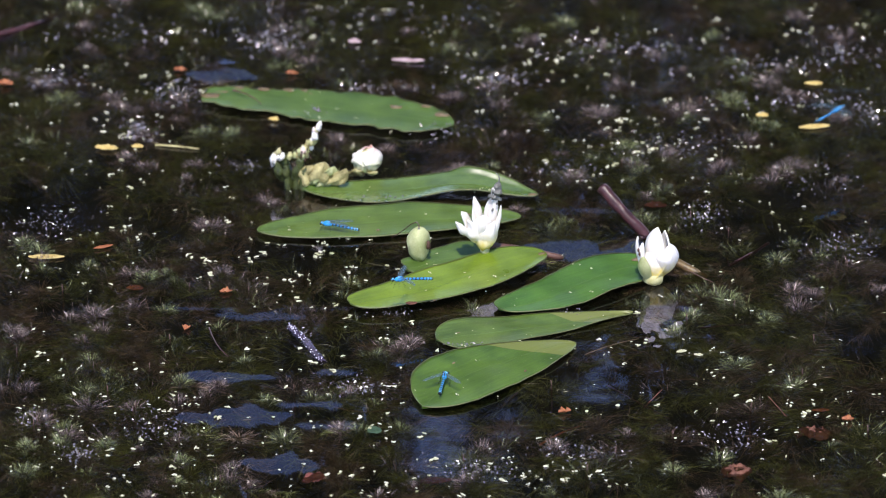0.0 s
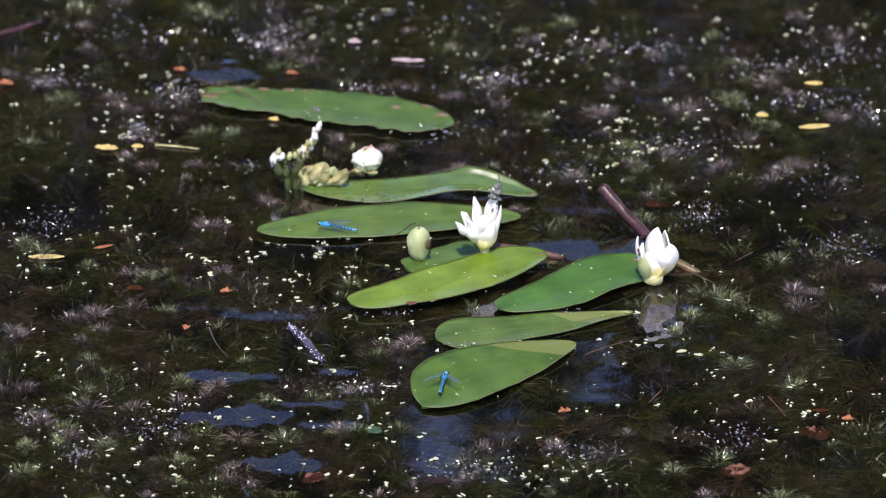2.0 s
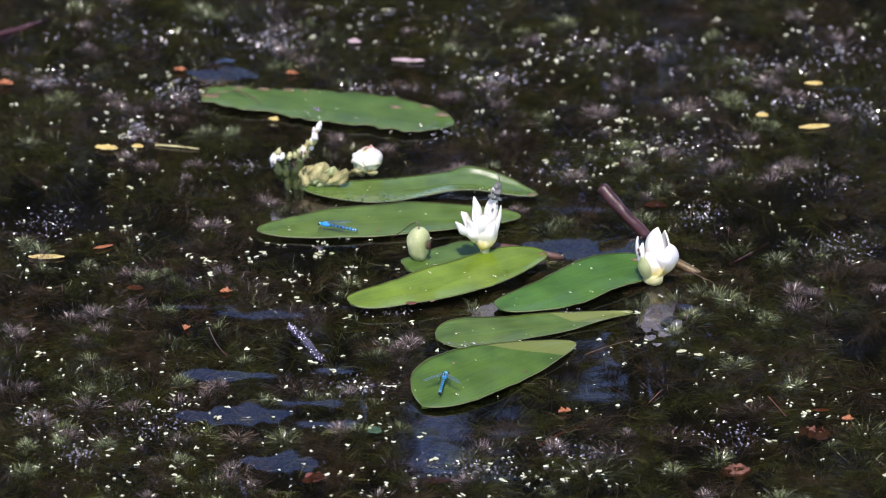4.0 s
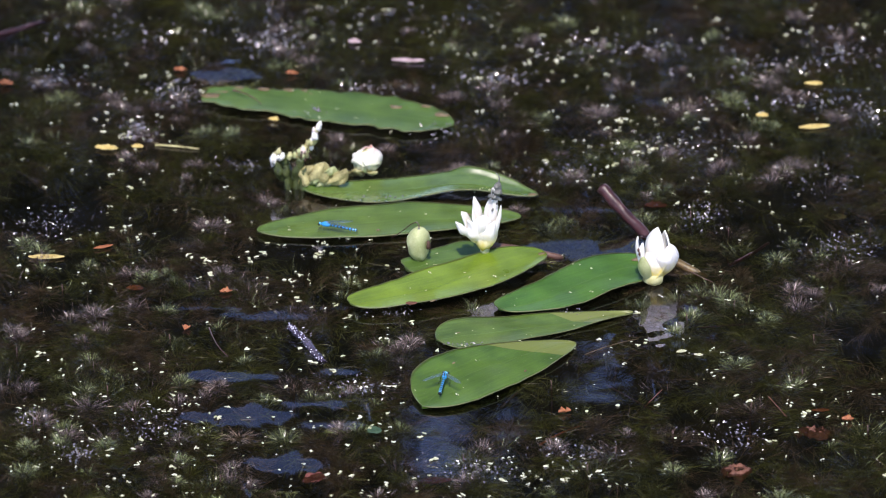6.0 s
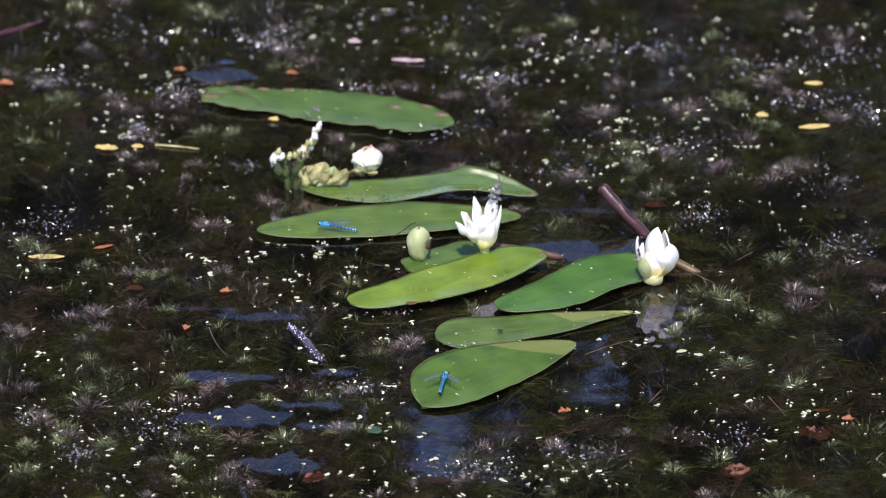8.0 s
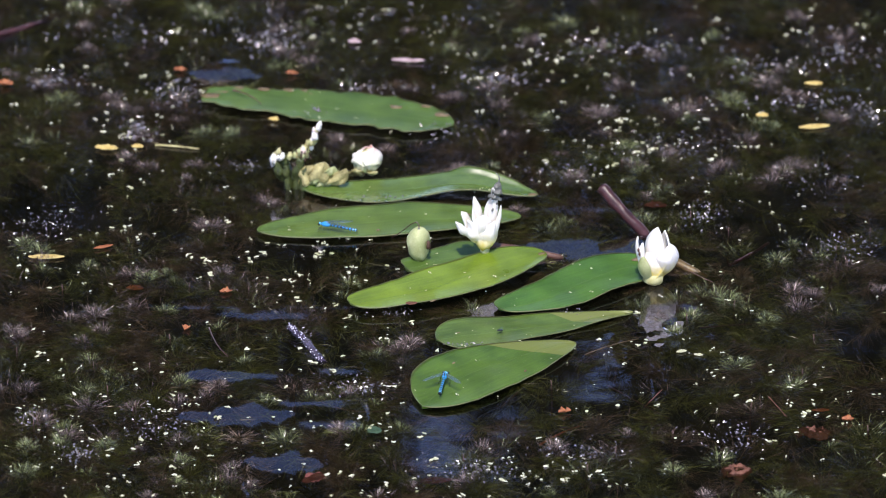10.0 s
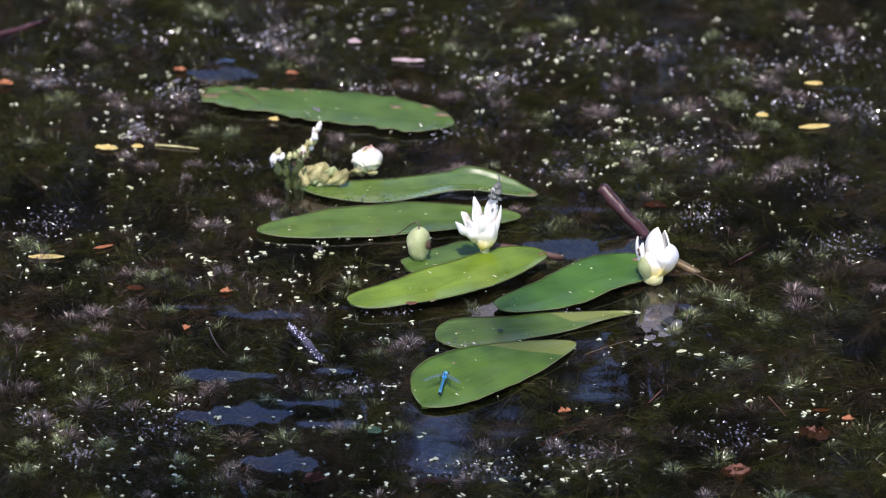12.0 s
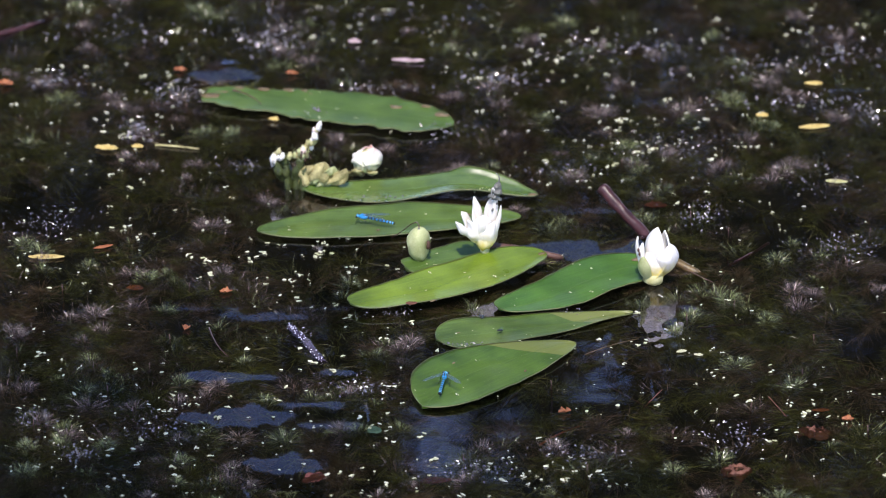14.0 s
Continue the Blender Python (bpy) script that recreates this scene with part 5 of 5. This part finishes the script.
build_fallen("orange_leaf", -0.2683, 0.0006, 25, 0.0161, 0.0045, DEAD_ORANGE, "curled orange leaf sliver with a pale tip", 3, 0.0012, 0.4, 0.2)
build_fallen("yellow_leaf", 0.2640, 0.2584, 0, 0.0098, 0.0089, DEAD_YELLOW, "yellow fallen leaf scrap on the water", 4, 0.0012, 0.3, 0.3)
build_fallen("yellow_leaf", 0.3058, 0.2353, 10, 0.0259, 0.0089, DEAD_YELLOW, "narrow yellow fallen leaf floating flat", 5, 0.0012, 0.2, 0.1)
build_fallen("yellow_leaf", 0.3101, 0.3251, 0, 0.0152, 0.0080, DEAD_YELLOW, "yellow fallen leaf scrap on the water", 6, 0.0012, 0.2, 0.2)
build_crumpled(0.2160, -0.3840, -0.0025, 0.023, 0.022, 0.009, DEAD_BROWN, "crumpled reddish brown leaf awash in the weed", 7)
build_fallen("red_leaf", -0.0079, -0.3975, 5, 0.0286, 0.0089, DEAD_RED, "red fallen leaf awash among weed", 8, -0.003, 0.3, 0.3)
build_fallen("red_leaf", -0.0945, -0.3948, 30, 0.0197, 0.0134, DEAD_RED, "red fallen leaf awash among weed", 9, -0.003, 0.4, 0.5)
build_fallen("orange_leaf", -0.2408, -0.0677, 0, 0.0134, 0.0089, DEAD_ORANGE, "small orange leaf under the surface", 10, -0.003, 0.4, 0.4)
build_fallen("red_leaf", 0.1705, 0.0869, 0, 0.0179, 0.0116, DEAD_RED, "red fallen leaf awash among weed", 11, -0.003, 0.4, 0.5)
build_fallen("orange_leaf", 0.0909, -0.2907, 15, 0.0098, 0.0063, DEAD_ORANGE, "small orange leaf scrap on the water", 12, 0.0012, 0.7, 0.8)
build_fallen("orange_leaf", -0.1973, -0.1465, 60, 0.0063, 0.0054, DEAD_ORANGE, "small orange leaf scrap on the water", 13, 0.0012, 0.7, 0.8)
build_fallen("torn_leaf", -0.0509, -0.3214, 20, 0.0107, 0.0116, DEAD_TEAL, "torn green leaf scrap under the surface", 14, 0.0005, 0.2, 0.4)
build_fallen("pink_leaf", -0.0295, 0.3729, -5, 0.0277, 0.0072, DEAD_PINK, "pale pink fallen petal on the water", 15, 0.0012, 0.3, 0.2)
build_fallen("pink_leaf", -0.0753, 0.4129, 0, 0.0107, 0.0089, DEAD_PINK, "pale pink fallen petal on the water", 16, 0.0012, 0.4, 0.3)
build_fallen("orange_leaf", -0.1266, 0.3454, 0, 0.0098, 0.0063, DEAD_ORANGE, "small orange leaf scrap on the water", 17, 0.0012, 0.7, 0.8)
build_fallen("orange_leaf", -0.1400, 0.2491, -20, 0.0089, 0.0063, DEAD_YELLOW, "small orange leaf scrap on the water", 18, 0.0012, 0.7, 0.8)
build_fallen("orange_leaf", -0.2208, 0.3525, 0, 0.0107, 0.0063, DEAD_ORANGE, "small orange leaf scrap on the water", 19, 0.0012, 0.7, 0.8)
build_fallen("orange_leaf", -0.3657, 0.3228, 0, 0.0125, 0.0089, DEAD_ORANGE, "small orange leaf scrap on the water", 20, 0.0012, 0.7, 0.8)
build_fallen("orange_leaf", -0.1689, -0.0817, 10, 0.0098, 0.0063, DEAD_ORANGE, "small orange leaf scrap on the water", 21, 0.0012, 0.7, 0.8)
build_crumpled(0.2773, -0.3168, -0.0040, 0.026, 0.018, 0.008, DEAD_BROWN, "lumpy brown leaf scrap in the weed", 22)
build_fallen("orange_leaf", 0.2829, -0.2844, 5, 0.0134, 0.0045, DEAD_ORANGE, "small orange leaf under the surface", 23, -0.001, 0.3, 0.3)
build_fallen("orange_leaf", 0.3020, -0.3040, 0, 0.0089, 0.0063, DEAD_ORANGE, "small orange leaf scrap on the water", 24, 0.0012, 0.7, 0.8)
build_fallen("brown_leaf", -0.0244, -0.1195, 5, 0.0089, 0.0054, DEAD_BROWN, "small brown spot of dead leaf on the green leaf", 25, 0.0095, 0.2, 0.3)
build_fallen("pink_leaf", -0.1209, 0.1448, 0, 0.0072, 0.0063, DEAD_PINK, "pale pink fallen petal on the water", 26, 0.0012, 0.4, 0.3)
build_fallen("pale_scrap", 0.1820, -0.1860, 20, 0.0085, 0.0045, FLECK, "pale scrap awash by the bud", 27, 0.0006, 0.2, 0.9)
build_fallen("pale_scrap", 0.1948, -0.1919, -10, 0.0070, 0.0040, FLECK, "pale scrap awash by the bud", 28, 0.0006, 0.2, 0.9)
build_fallen("pale_leaf", 0.3178, 0.1264, -5, 0.0179, 0.0060, PETAL_CREAM, "small pale leaf turning up to the surface", 29, 0.001, 0.2, 0.2)
turning_leaf = bpy.data.objects["pale_leaf"]


# ---- damselflies and flies ----
def build_damselfly(m, label, spread, body=BLUE, pale=BLUE_PALE, group="blue damselflies"):
    d = thing("damselfly", m, label, "damselfly", group)
    part("thorax", egg((0.0098, 0, 0.0062), (0.0040, 0.0021, 0.0023), 0, 0.1, 1, 14, 10), body, d)
    stripe = egg((0.0098, 0, 0.0070), (0.0036, 0.0008, 0.0017), 0, 0.05, 2, 12, 8)
    part("stripe", stripe, BLACK, d, "black stripe on the back")
    head = part("head", egg((0.0148, 0, 0.0060), (0.0011, 0.0019, 0.0011), 0, 0.1, 3, 12, 8), pale, d)
    for s in (-1, 1):
        part("eye", egg((0.0151, s * 0.0019, 0.0062), (0.0010, 0.0009, 0.0010), 0, 0, 4, 10, 8), BLACK, head)
    x = 0.0070
    for k in range(9):
        length = (0.0022, 0.0026, 0.0030, 0.0030, 0.0030, 0.0028, 0.0026, 0.0022, 0.0018)[k]
        r = 0.00105 if k < 6 else 0.00120
        seg = part("abdomen_segment", tube(((x, 0, 0.0058 - k * 0.00025), (x - length * 0.3, 0, 0.0058 - k * 0.00025), (x - length * 0.54, 0, 0.0057 - k * 0.00025)), (r, r * 0.92), 4, 9), pale if k > 6 else body, d)
        part("black_band", tube(((x - length * 0.50, 0, 0.00575 - k * 0.00025), (x - length * 0.75, 0, 0.00572 - k * 0.00025), (x - length, 0, 0.0057 - k * 0.00025)), (r * 0.97, r * 0.9), 3, 9), BLACK, seg)
        x -= length
    for s in (-1, 1):
        for k, (px, a) in enumerate(((0.0105, spread), (0.0085, spread + 7))):
            c, t = -math.cos(radians(a)), s * math.sin(radians(a))
            bm = petal((px, s * 0.0006, 0.0079), (px + c * 0.010, t * 0.010 + s * 0.0006, 0.0088), (px + c * 0.0200, t * 0.020 + s * 0.0006, 0.0083), (0, 0, 1), 0.0046, 0.03, 0.00008, 10, 4, 0.45)
            part("wing", bm, WING, d, "clear veined wing")
        for px, ax in ((0.0120, 0.0035), (0.0105, 0.0005), (0.0090, -0.0030)):
            part("leg", tube(((px, s * 0.0010, 0.0050), (px + ax * 0.6, s * 0.0035, 0.0058), (px + ax, s * 0.0042, 0.0)), (0.00022, 0.00012), 6, 5), BLACK, d)
    return d


def build_fly(m, label):
    f = thing("fly", m, label, "fly", "small flies")
    part("thorax", egg((0.0008, 0, 0.0014), (0.0011, 0.0009, 0.0008), 0, 0.1, 1, 10, 8), FLY_DARK, f)
    part("abdomen", egg((-0.0010, 0, 0.0012), (0.0014, 0.0010, 0.0008), 0, 0.1, 2, 10, 8), FLY_DARK, f)
    part("head", egg((0.0021, 0, 0.0013), (0.0006, 0.0009, 0.0006), 0, 0.1, 3, 10, 8), FLY_DARK, f)
    for s in (-1, 1):
        part("wing", petal((0.0006, s * 0.0004, 0.0021), (-0.001, s * 0.0018, 0.0023), (-0.0030, s * 0.0022, 0.0020), (0, 0, 1), 0.0016, 0.05, 0.00006, 8, 4, 0.4), WING, f)
        for px in (0.0016, 0.0007, -0.0002):
            part("leg", tube(((px, s * 0.0006, 0.001), (px, s * 0.0017, 0.0017), (px - 0.0003, s * 0.0024, 0)), (0.00016, 0.0001), 5, 5), FLY_DARK, f)
    return f


resting = build_damselfly(pose(-0.0002, -0.2562, 0.0035, 0, 0, 81.2), "bright blue damselfly at rest on a broad leaf", 38)
rival = build_damselfly(pose(-0.0834, 0.0247, 0.0030, 0, 0, 164.3), "blue damselfly with folded wings on a long leaf", 10)
rover = build_damselfly(pose(-0.0239, -0.1296, 0.0300, 0, 0, -167.7), "blue damselfly flying low over the leaves", 62)
passer = build_damselfly(pose(0.3132, 0.1624, 0.0400, 0, 0, 48.0), "blue damselfly flying off across the pond", 62)
ruddy = build_damselfly(pose(0.46, 0.29, 0.0300, 0, 0, 190.0), "pinkish brown damselfly darting over the water", 62, DAMSEL_RED, DAMSEL_RED, "red damselflies")
fly_a = build_fly(pose(0.4004, -0.0686, 0.1000, 0, 0, 180.0), "small dark fly landing on a leaf")
fly_b = build_fly(pose(-0.1859, -0.7226, 0.1000, 0, 0, 60.0), "small dark fly landing on a leaf")


# ---- movement ----
def motions():
    walk(rival, [
        (0, pose(-0.0820, 0.0258, 0.0030, 0, 0, 163.9)),
        (1, pose(-0.0834, 0.0247, 0.0030, 0, 0, 164.3)),
        (10.5, pose(-0.0834, 0.0247, 0.0030, 0, 0, 164.3)),
        (10.6, pose(-0.0826, 0.0215, 0.0040, 0, 0, 164.1)),
        (10.7, pose(-0.0810, 0.0207, 0.0120, 0, 0, 147.7)),
        (10.8, pose(-0.0407, 0.0896, 0.0400, 0, 0, 40.0)),
        (10.9, pose(-0.0073, 0.1239, 0.0500, 0, 0, 18.0)),
        (11, pose(0.0142, 0.1522, 0.0500, 0, 0, 14.0)),
        (11.1, pose(0.0713, 0.1239, 0.0500, 0, 0, 5.0)),
        (11.2, pose(0.1698, 0.0904, 0.0500, 0, 0, -5.0)),
        (11.3, pose(0.2055, 0.1284, 0.0500, 0, 0, 5.0)),
        (11.4, pose(0.1182, 0.1284, 0.0500, 0, 0, 10.0)),
        (11.5, pose(0.0821, 0.2118, 0.0500, 0, 0, 15.0)),
        (11.6, pose(0.1273, 0.2492, 0.0500, 0, 0, 10.0)),
        (11.7, pose(0.2604, 0.2445, 0.0500, 0, 0, 0.0)),
        (11.8, pose(0.3993, 0.2790, 0.0600, 0, 0, 10.0)),
        (12, pose(0.5220, 0.3037, 0.0800, 0, 0, 90.0)),
        (12.4, pose(0.4924, 0.2320, 0.0800, 0, 0, 165.0)),
        (12.6, pose(0.3977, 0.2553, 0.0600, 0, 0, 190.0)),
        (12.7, pose(0.3181, 0.2305, 0.0500, 0, 0, 190.0)),
        (12.8, pose(0.2336, 0.1375, 0.0500, 0, 0, 187.0)),
        (12.9, pose(0.1391, 0.1105, 0.0500, 0, 0, 180.0)),
        (13, pose(0.0422, 0.1105, 0.0500, 0, 0, 175.0)),
        (13.1, pose(0.0002, 0.0957, 0.0400, 0, 0, 159.7)),
        (13.2, pose(-0.0198, 0.0570, 0.0250, 0, 0, 151.4)),
        (13.3, pose(-0.0405, 0.0523, 0.0180, 0, 0, 155.3)),
        (13.4, pose(-0.0461, 0.0465, 0.0120, 0, 0, 151.7)),
        (13.5, pose(-0.0513, 0.0434, 0.0060, 0, 0, 156.3)),
        (13.6, pose(-0.0539, 0.0386, 0.0030, 0, 0, 161.9)),
        (14, pose(-0.0539, 0.0386, 0.0030, 0, 0, 161.9)),
    ])
    walk(rover, [
        (0, pose(-0.0239, -0.1296, 0.0300, 0, 0, -167.7)),
        (0.1, pose(-0.0371, -0.1691, 0.0300, 0, 0, 212.0)),
        (0.2, pose(-0.0564, -0.3002, 0.0300, 0, 0, 228.0)),
        (0.3, pose(-0.0686, -0.3967, 0.0300, 0, 0, 222.0)),
        (0.4, pose(-0.0860, -0.4853, 0.0300, 0, 0, 225.0)),
        (0.5, pose(-0.1050, -0.5845, 0.0300, 0, 0, 240.0)),
        (0.8, pose(-0.0551, -0.7620, 0.0500, 0, 0, 310.0)),
        (1.2, pose(0.0440, -0.8016, 0.0500, 0, 0, 372.0)),
        (2, pose(0.2740, -0.7620, 0.0500, 0, 0, 420.0)),
        (2.7, pose(0.4458, -0.5540, 0.0500, 0, 0, 490.0)),
        (2.9, pose(0.3635, -0.4817, 0.0400, 0, 0, 512.0)),
        (3, pose(0.2876, -0.4077, 0.0300, 0, 0, 500.0)),
        (3.1, pose(0.1295, -0.3550, 0.0300, 0, 0, 526.0)),
        (3.2, pose(0.0367, -0.3513, 0.0300, 0, 0, 540.0)),
        (3.4, pose(-0.2024, -0.3334, 0.0300, 0, 0, 545.0)),
        (3.6, pose(-0.4119, -0.3172, 0.0500, 0, 0, 540.0)),
        (5, pose(-0.6284, -0.2435, 0.0800, 0, 0, 480.0)),
        (6.6, pose(-0.6345, 0.6391, 0.1000, 0, 0, 410.0)),
        (8, pose(-0.0434, 0.9243, 0.1000, 0, 0, 360.0)),
        (9.2, pose(0.4526, 0.6391, 0.1000, 0, 0, 300.0)),
        (9.8, pose(0.4424, 0.1738, 0.0600, 0, 0, 360.0)),
        (10.2, pose(0.2079, 0.0185, 0.0400, 0, 0, 370.0)),
        (10.3, pose(0.0336, -0.0343, 0.0300, 0, 0, 369.0)),
        (10.4, pose(-0.0298, -0.0495, 0.0300, 0, 0, 15.1)),
        (10.5, pose(-0.0320, -0.0777, 0.0300, 0, 0, 12.5)),
        (10.6, pose(-0.0338, -0.0766, 0.0300, 0, 0, 9.6)),
        (10.7, pose(-0.0613, -0.0876, 0.0300, 0, 0, 3.0)),
        (10.8, pose(-0.0693, -0.1509, 0.0300, 0, 0, 8.0)),
        (10.9, pose(-0.0307, -0.1610, 0.0300, 0, 0, -3.0)),
        (11, pose(0.0255, -0.1681, 0.0300, 0, 0, 5.0)),
        (11.1, pose(0.0799, -0.1911, 0.0300, 0, 0, 5.0)),
        (11.2, pose(0.1096, -0.2089, 0.0300, 0, 0, 8.0)),
        (11.3, pose(0.1209, -0.2000, 0.0300, 0, 0, -6.0)),
        (11.4, pose(0.1520, -0.2974, 0.0300, 0, 0, -18.0)),
        (11.5, pose(0.1788, -0.3363, 0.0300, 0, 0, -12.0)),
        (11.6, pose(0.1632, -0.4077, 0.0300, 0, 0, -5.0)),
        (11.7, pose(0.1280, -0.4782, 0.0300, 0, 0, -3.0)),
        (11.8, pose(0.0394, -0.4853, 0.0300, 0, 0, 0.0)),
        (11.9, pose(0.0265, -0.5415, 0.0300, 0, 0, -5.0)),
        (12, pose(0.0586, -0.5415, 0.0300, 0, 0, -15.0)),
        (12.1, pose(0.0902, -0.4808, 0.0300, 0, 0, -15.0)),
        (12.2, pose(0.1463, -0.5588, 0.0300, 0, 0, -20.0)),
        (13, pose(0.2717, -0.8016, 0.0500, 0, 0, -30.0)),
        (14, pose(0.4104, -0.9319, 0.0800, 0, 0, -30.0)),
    ])
    walk(passer, [
        (0, pose(0.3132, 0.1624, 0.0400, 0, 0, 48.0)),
        (0.1, pose(0.3664, 0.1968, 0.0500, 0, 0, 45.0)),
        (0.3, pose(0.4803, 0.3508, 0.0500, 0, 0, 40.0)),
        (1, pose(0.9953, 1.2728, 0.0300, 0, 0, 40.0)),
        (14, pose(1.3210, 1.8572, 0.0100, 0, 0, 40.0)),
    ])
    walk(fly_a, [
        (0, pose(0.4004, -0.0686, 0.1000, 0, 0, 180.0)),
        (6.5, pose(0.3727, -0.0898, 0.1000, 0, 0, 180.0)),
        (6.7, pose(0.1380, -0.1046, 0.0300, 0, 0, 190.0)),
        (6.8, pose(0.0438, -0.1563, 0.0030, 0, 0, 200.0)),
        (12, pose(0.0438, -0.1563, 0.0030, 0, 0, 200.0)),
        (14, pose(0.0438, -0.1563, 0.0030, 0, 0, 200.0)),
    ])
    walk(fly_b, [
        (0, pose(-0.1859, -0.7226, 0.1000, 0, 0, 60.0)),
        (11.5, pose(-0.1480, -0.7061, 0.1000, 0, 0, 60.0)),
        (11.9, pose(-0.0351, -0.3415, 0.0400, 0, 0, 60.0)),
        (12.1, pose(0.0301, -0.1322, 0.0030, 0, 0, 60.0)),
        (14, pose(0.0301, -0.1322, 0.0030, 0, 0, 60.0)),
    ])
    walk(ruddy, [
        (0, pose(0.8500, 0.6200, 0.0600, 0, 0, 190.0)),
        (8.5, pose(0.7000, 0.5000, 0.0500, 0, 0, 190.0)),
        (10.1, pose(0.4044, 0.2683, 0.0300, 0, 0, 190.0)),
        (10.3, pose(0.3568, 0.2160, 0.0300, 0, 0, 188.0)),
        (10.4, pose(0.3266, 0.1737, 0.0300, 0, 0, 192.0)),
        (10.5, pose(0.3063, 0.1635, 0.0300, 0, 0, 190.0)),
        (10.6, pose(0.3110, 0.1658, 0.0300, 0, 0, 190.0)),
        (10.7, pose(0.3715, 0.1930, 0.0300, 0, 0, 195.0)),
        (10.9, pose(0.3872, 0.0866, 0.0300, 0, 0, 195.0)),
        (11.1, pose(0.3625, -0.0128, 0.0300, 0, 0, 196.0)),
        (11.2, pose(0.3159, 0.0042, 0.0300, 0, 0, 199.0)),
        (11.3, pose(0.2653, 0.0353, 0.0300, 0, 0, 198.0)),
        (11.4, pose(0.2210, 0.0494, 0.0300, 0, 0, 186.0)),
        (11.5, pose(0.1343, 0.1031, 0.0300, 0, 0, 174.0)),
        (11.6, pose(0.0558, 0.1988, 0.0300, 0, 0, 165.0)),
        (11.7, pose(-0.0019, 0.3636, 0.0300, 0, 0, 160.0)),
        (11.8, pose(-0.0409, 0.5127, 0.0300, 0, 0, 158.0)),
        (12.4, pose(-0.3000, 1.2000, 0.0800, 0, 0, 150.0)),
        (14, pose(-0.9000, 2.4000, 0.1000, 0, 0, 150.0)),
    ])
    walk(turning_leaf, [(0, pose(0.3178, 0.1264, -0.030, 75, 0, -5)), (13.3, pose(0.3178, 0.1264, -0.026, 75, 0, -5)), (13.6, pose(0.3178, 0.1264, -0.001, 40, 0, -6)), (13.8, pose(0.3178, 0.1264, 0.0005, 18, 8, -8)), (14.0, pose(0.3178, 0.1264, 0.0012, 4, 0, -8))])
    walk(water, [(0, pose(0, 0, 0)), (2.0, pose(0.002, 0.001, 0)), (4.0, pose(0.0, 0.003, 0)), (6.0, pose(0.003, 0.001, 0)), (8.0, pose(0, 0, 0)), (10.0, pose(0.002, 0.002, 0)), (12.0, pose(0.0, 0.003, 0)), (14.0, pose(0.002, 0.0, 0))])
    walk(low_branch, [(0, pose(0, 0, 4.45, -11, 0, 0)), (3, pose(0, 0, 4.45, -11.5, 0, 0)), (6, pose(0, 0, 4.45, -10.8, 0, 0)), (9, pose(0, 0, 4.45, -11.4, 0, 0)), (11.3, pose(0, 0, 4.45, -10.6, 0, 0)), (11.6, pose(0, 0, 4.45, -6.5, 0, 0)), (12.0, pose(0, 0, 4.45, -0.9, 0, 0)), (12.5, pose(0, 0, 4.45, 0.6, 0, -0.4)), (13.0, pose(0, 0, 4.45, -1.2, 0, 1.2)), (13.5, pose(0, 0, 4.45, -1.0, 0, 2.0)), (14.0, pose(0, 0, 4.45, -0.4, 0, 1.6))])
    walk(high_branch, [(0, pose(0, 0, 4.7, 0, 0, 4.4)), (0.4, pose(0, 0, 4.7, 0, 0, 3.8)), (0.7, pose(0, 0, 4.7, 0, 0, 2.0)), (0.9, pose(0, 0, 4.7, 0, 0, 0.3)), (1.1, pose(0, 0, 4.7, 0, 0, 0.2)), (1.3, pose(0, 0, 4.7, 0, 0, 1.4)), (1.6, pose(0, 0, 4.7, 0, 0, 3.4)), (2.0, pose(0, 0, 4.7, 0, 0, 4.2)), (5.0, pose(0, 0, 4.7, 0, 0, 4.4)), (5.9, pose(0, 0, 4.7, 0, 0, 2.6)), (6.4, pose(0, 0, 4.7, 0, 0, 4.0)), (10, pose(0, 0, 4.7, 0, 0, 4.5)), (14.0, pose(0, 0, 4.7, 0, 0, 4.3))])


motions()
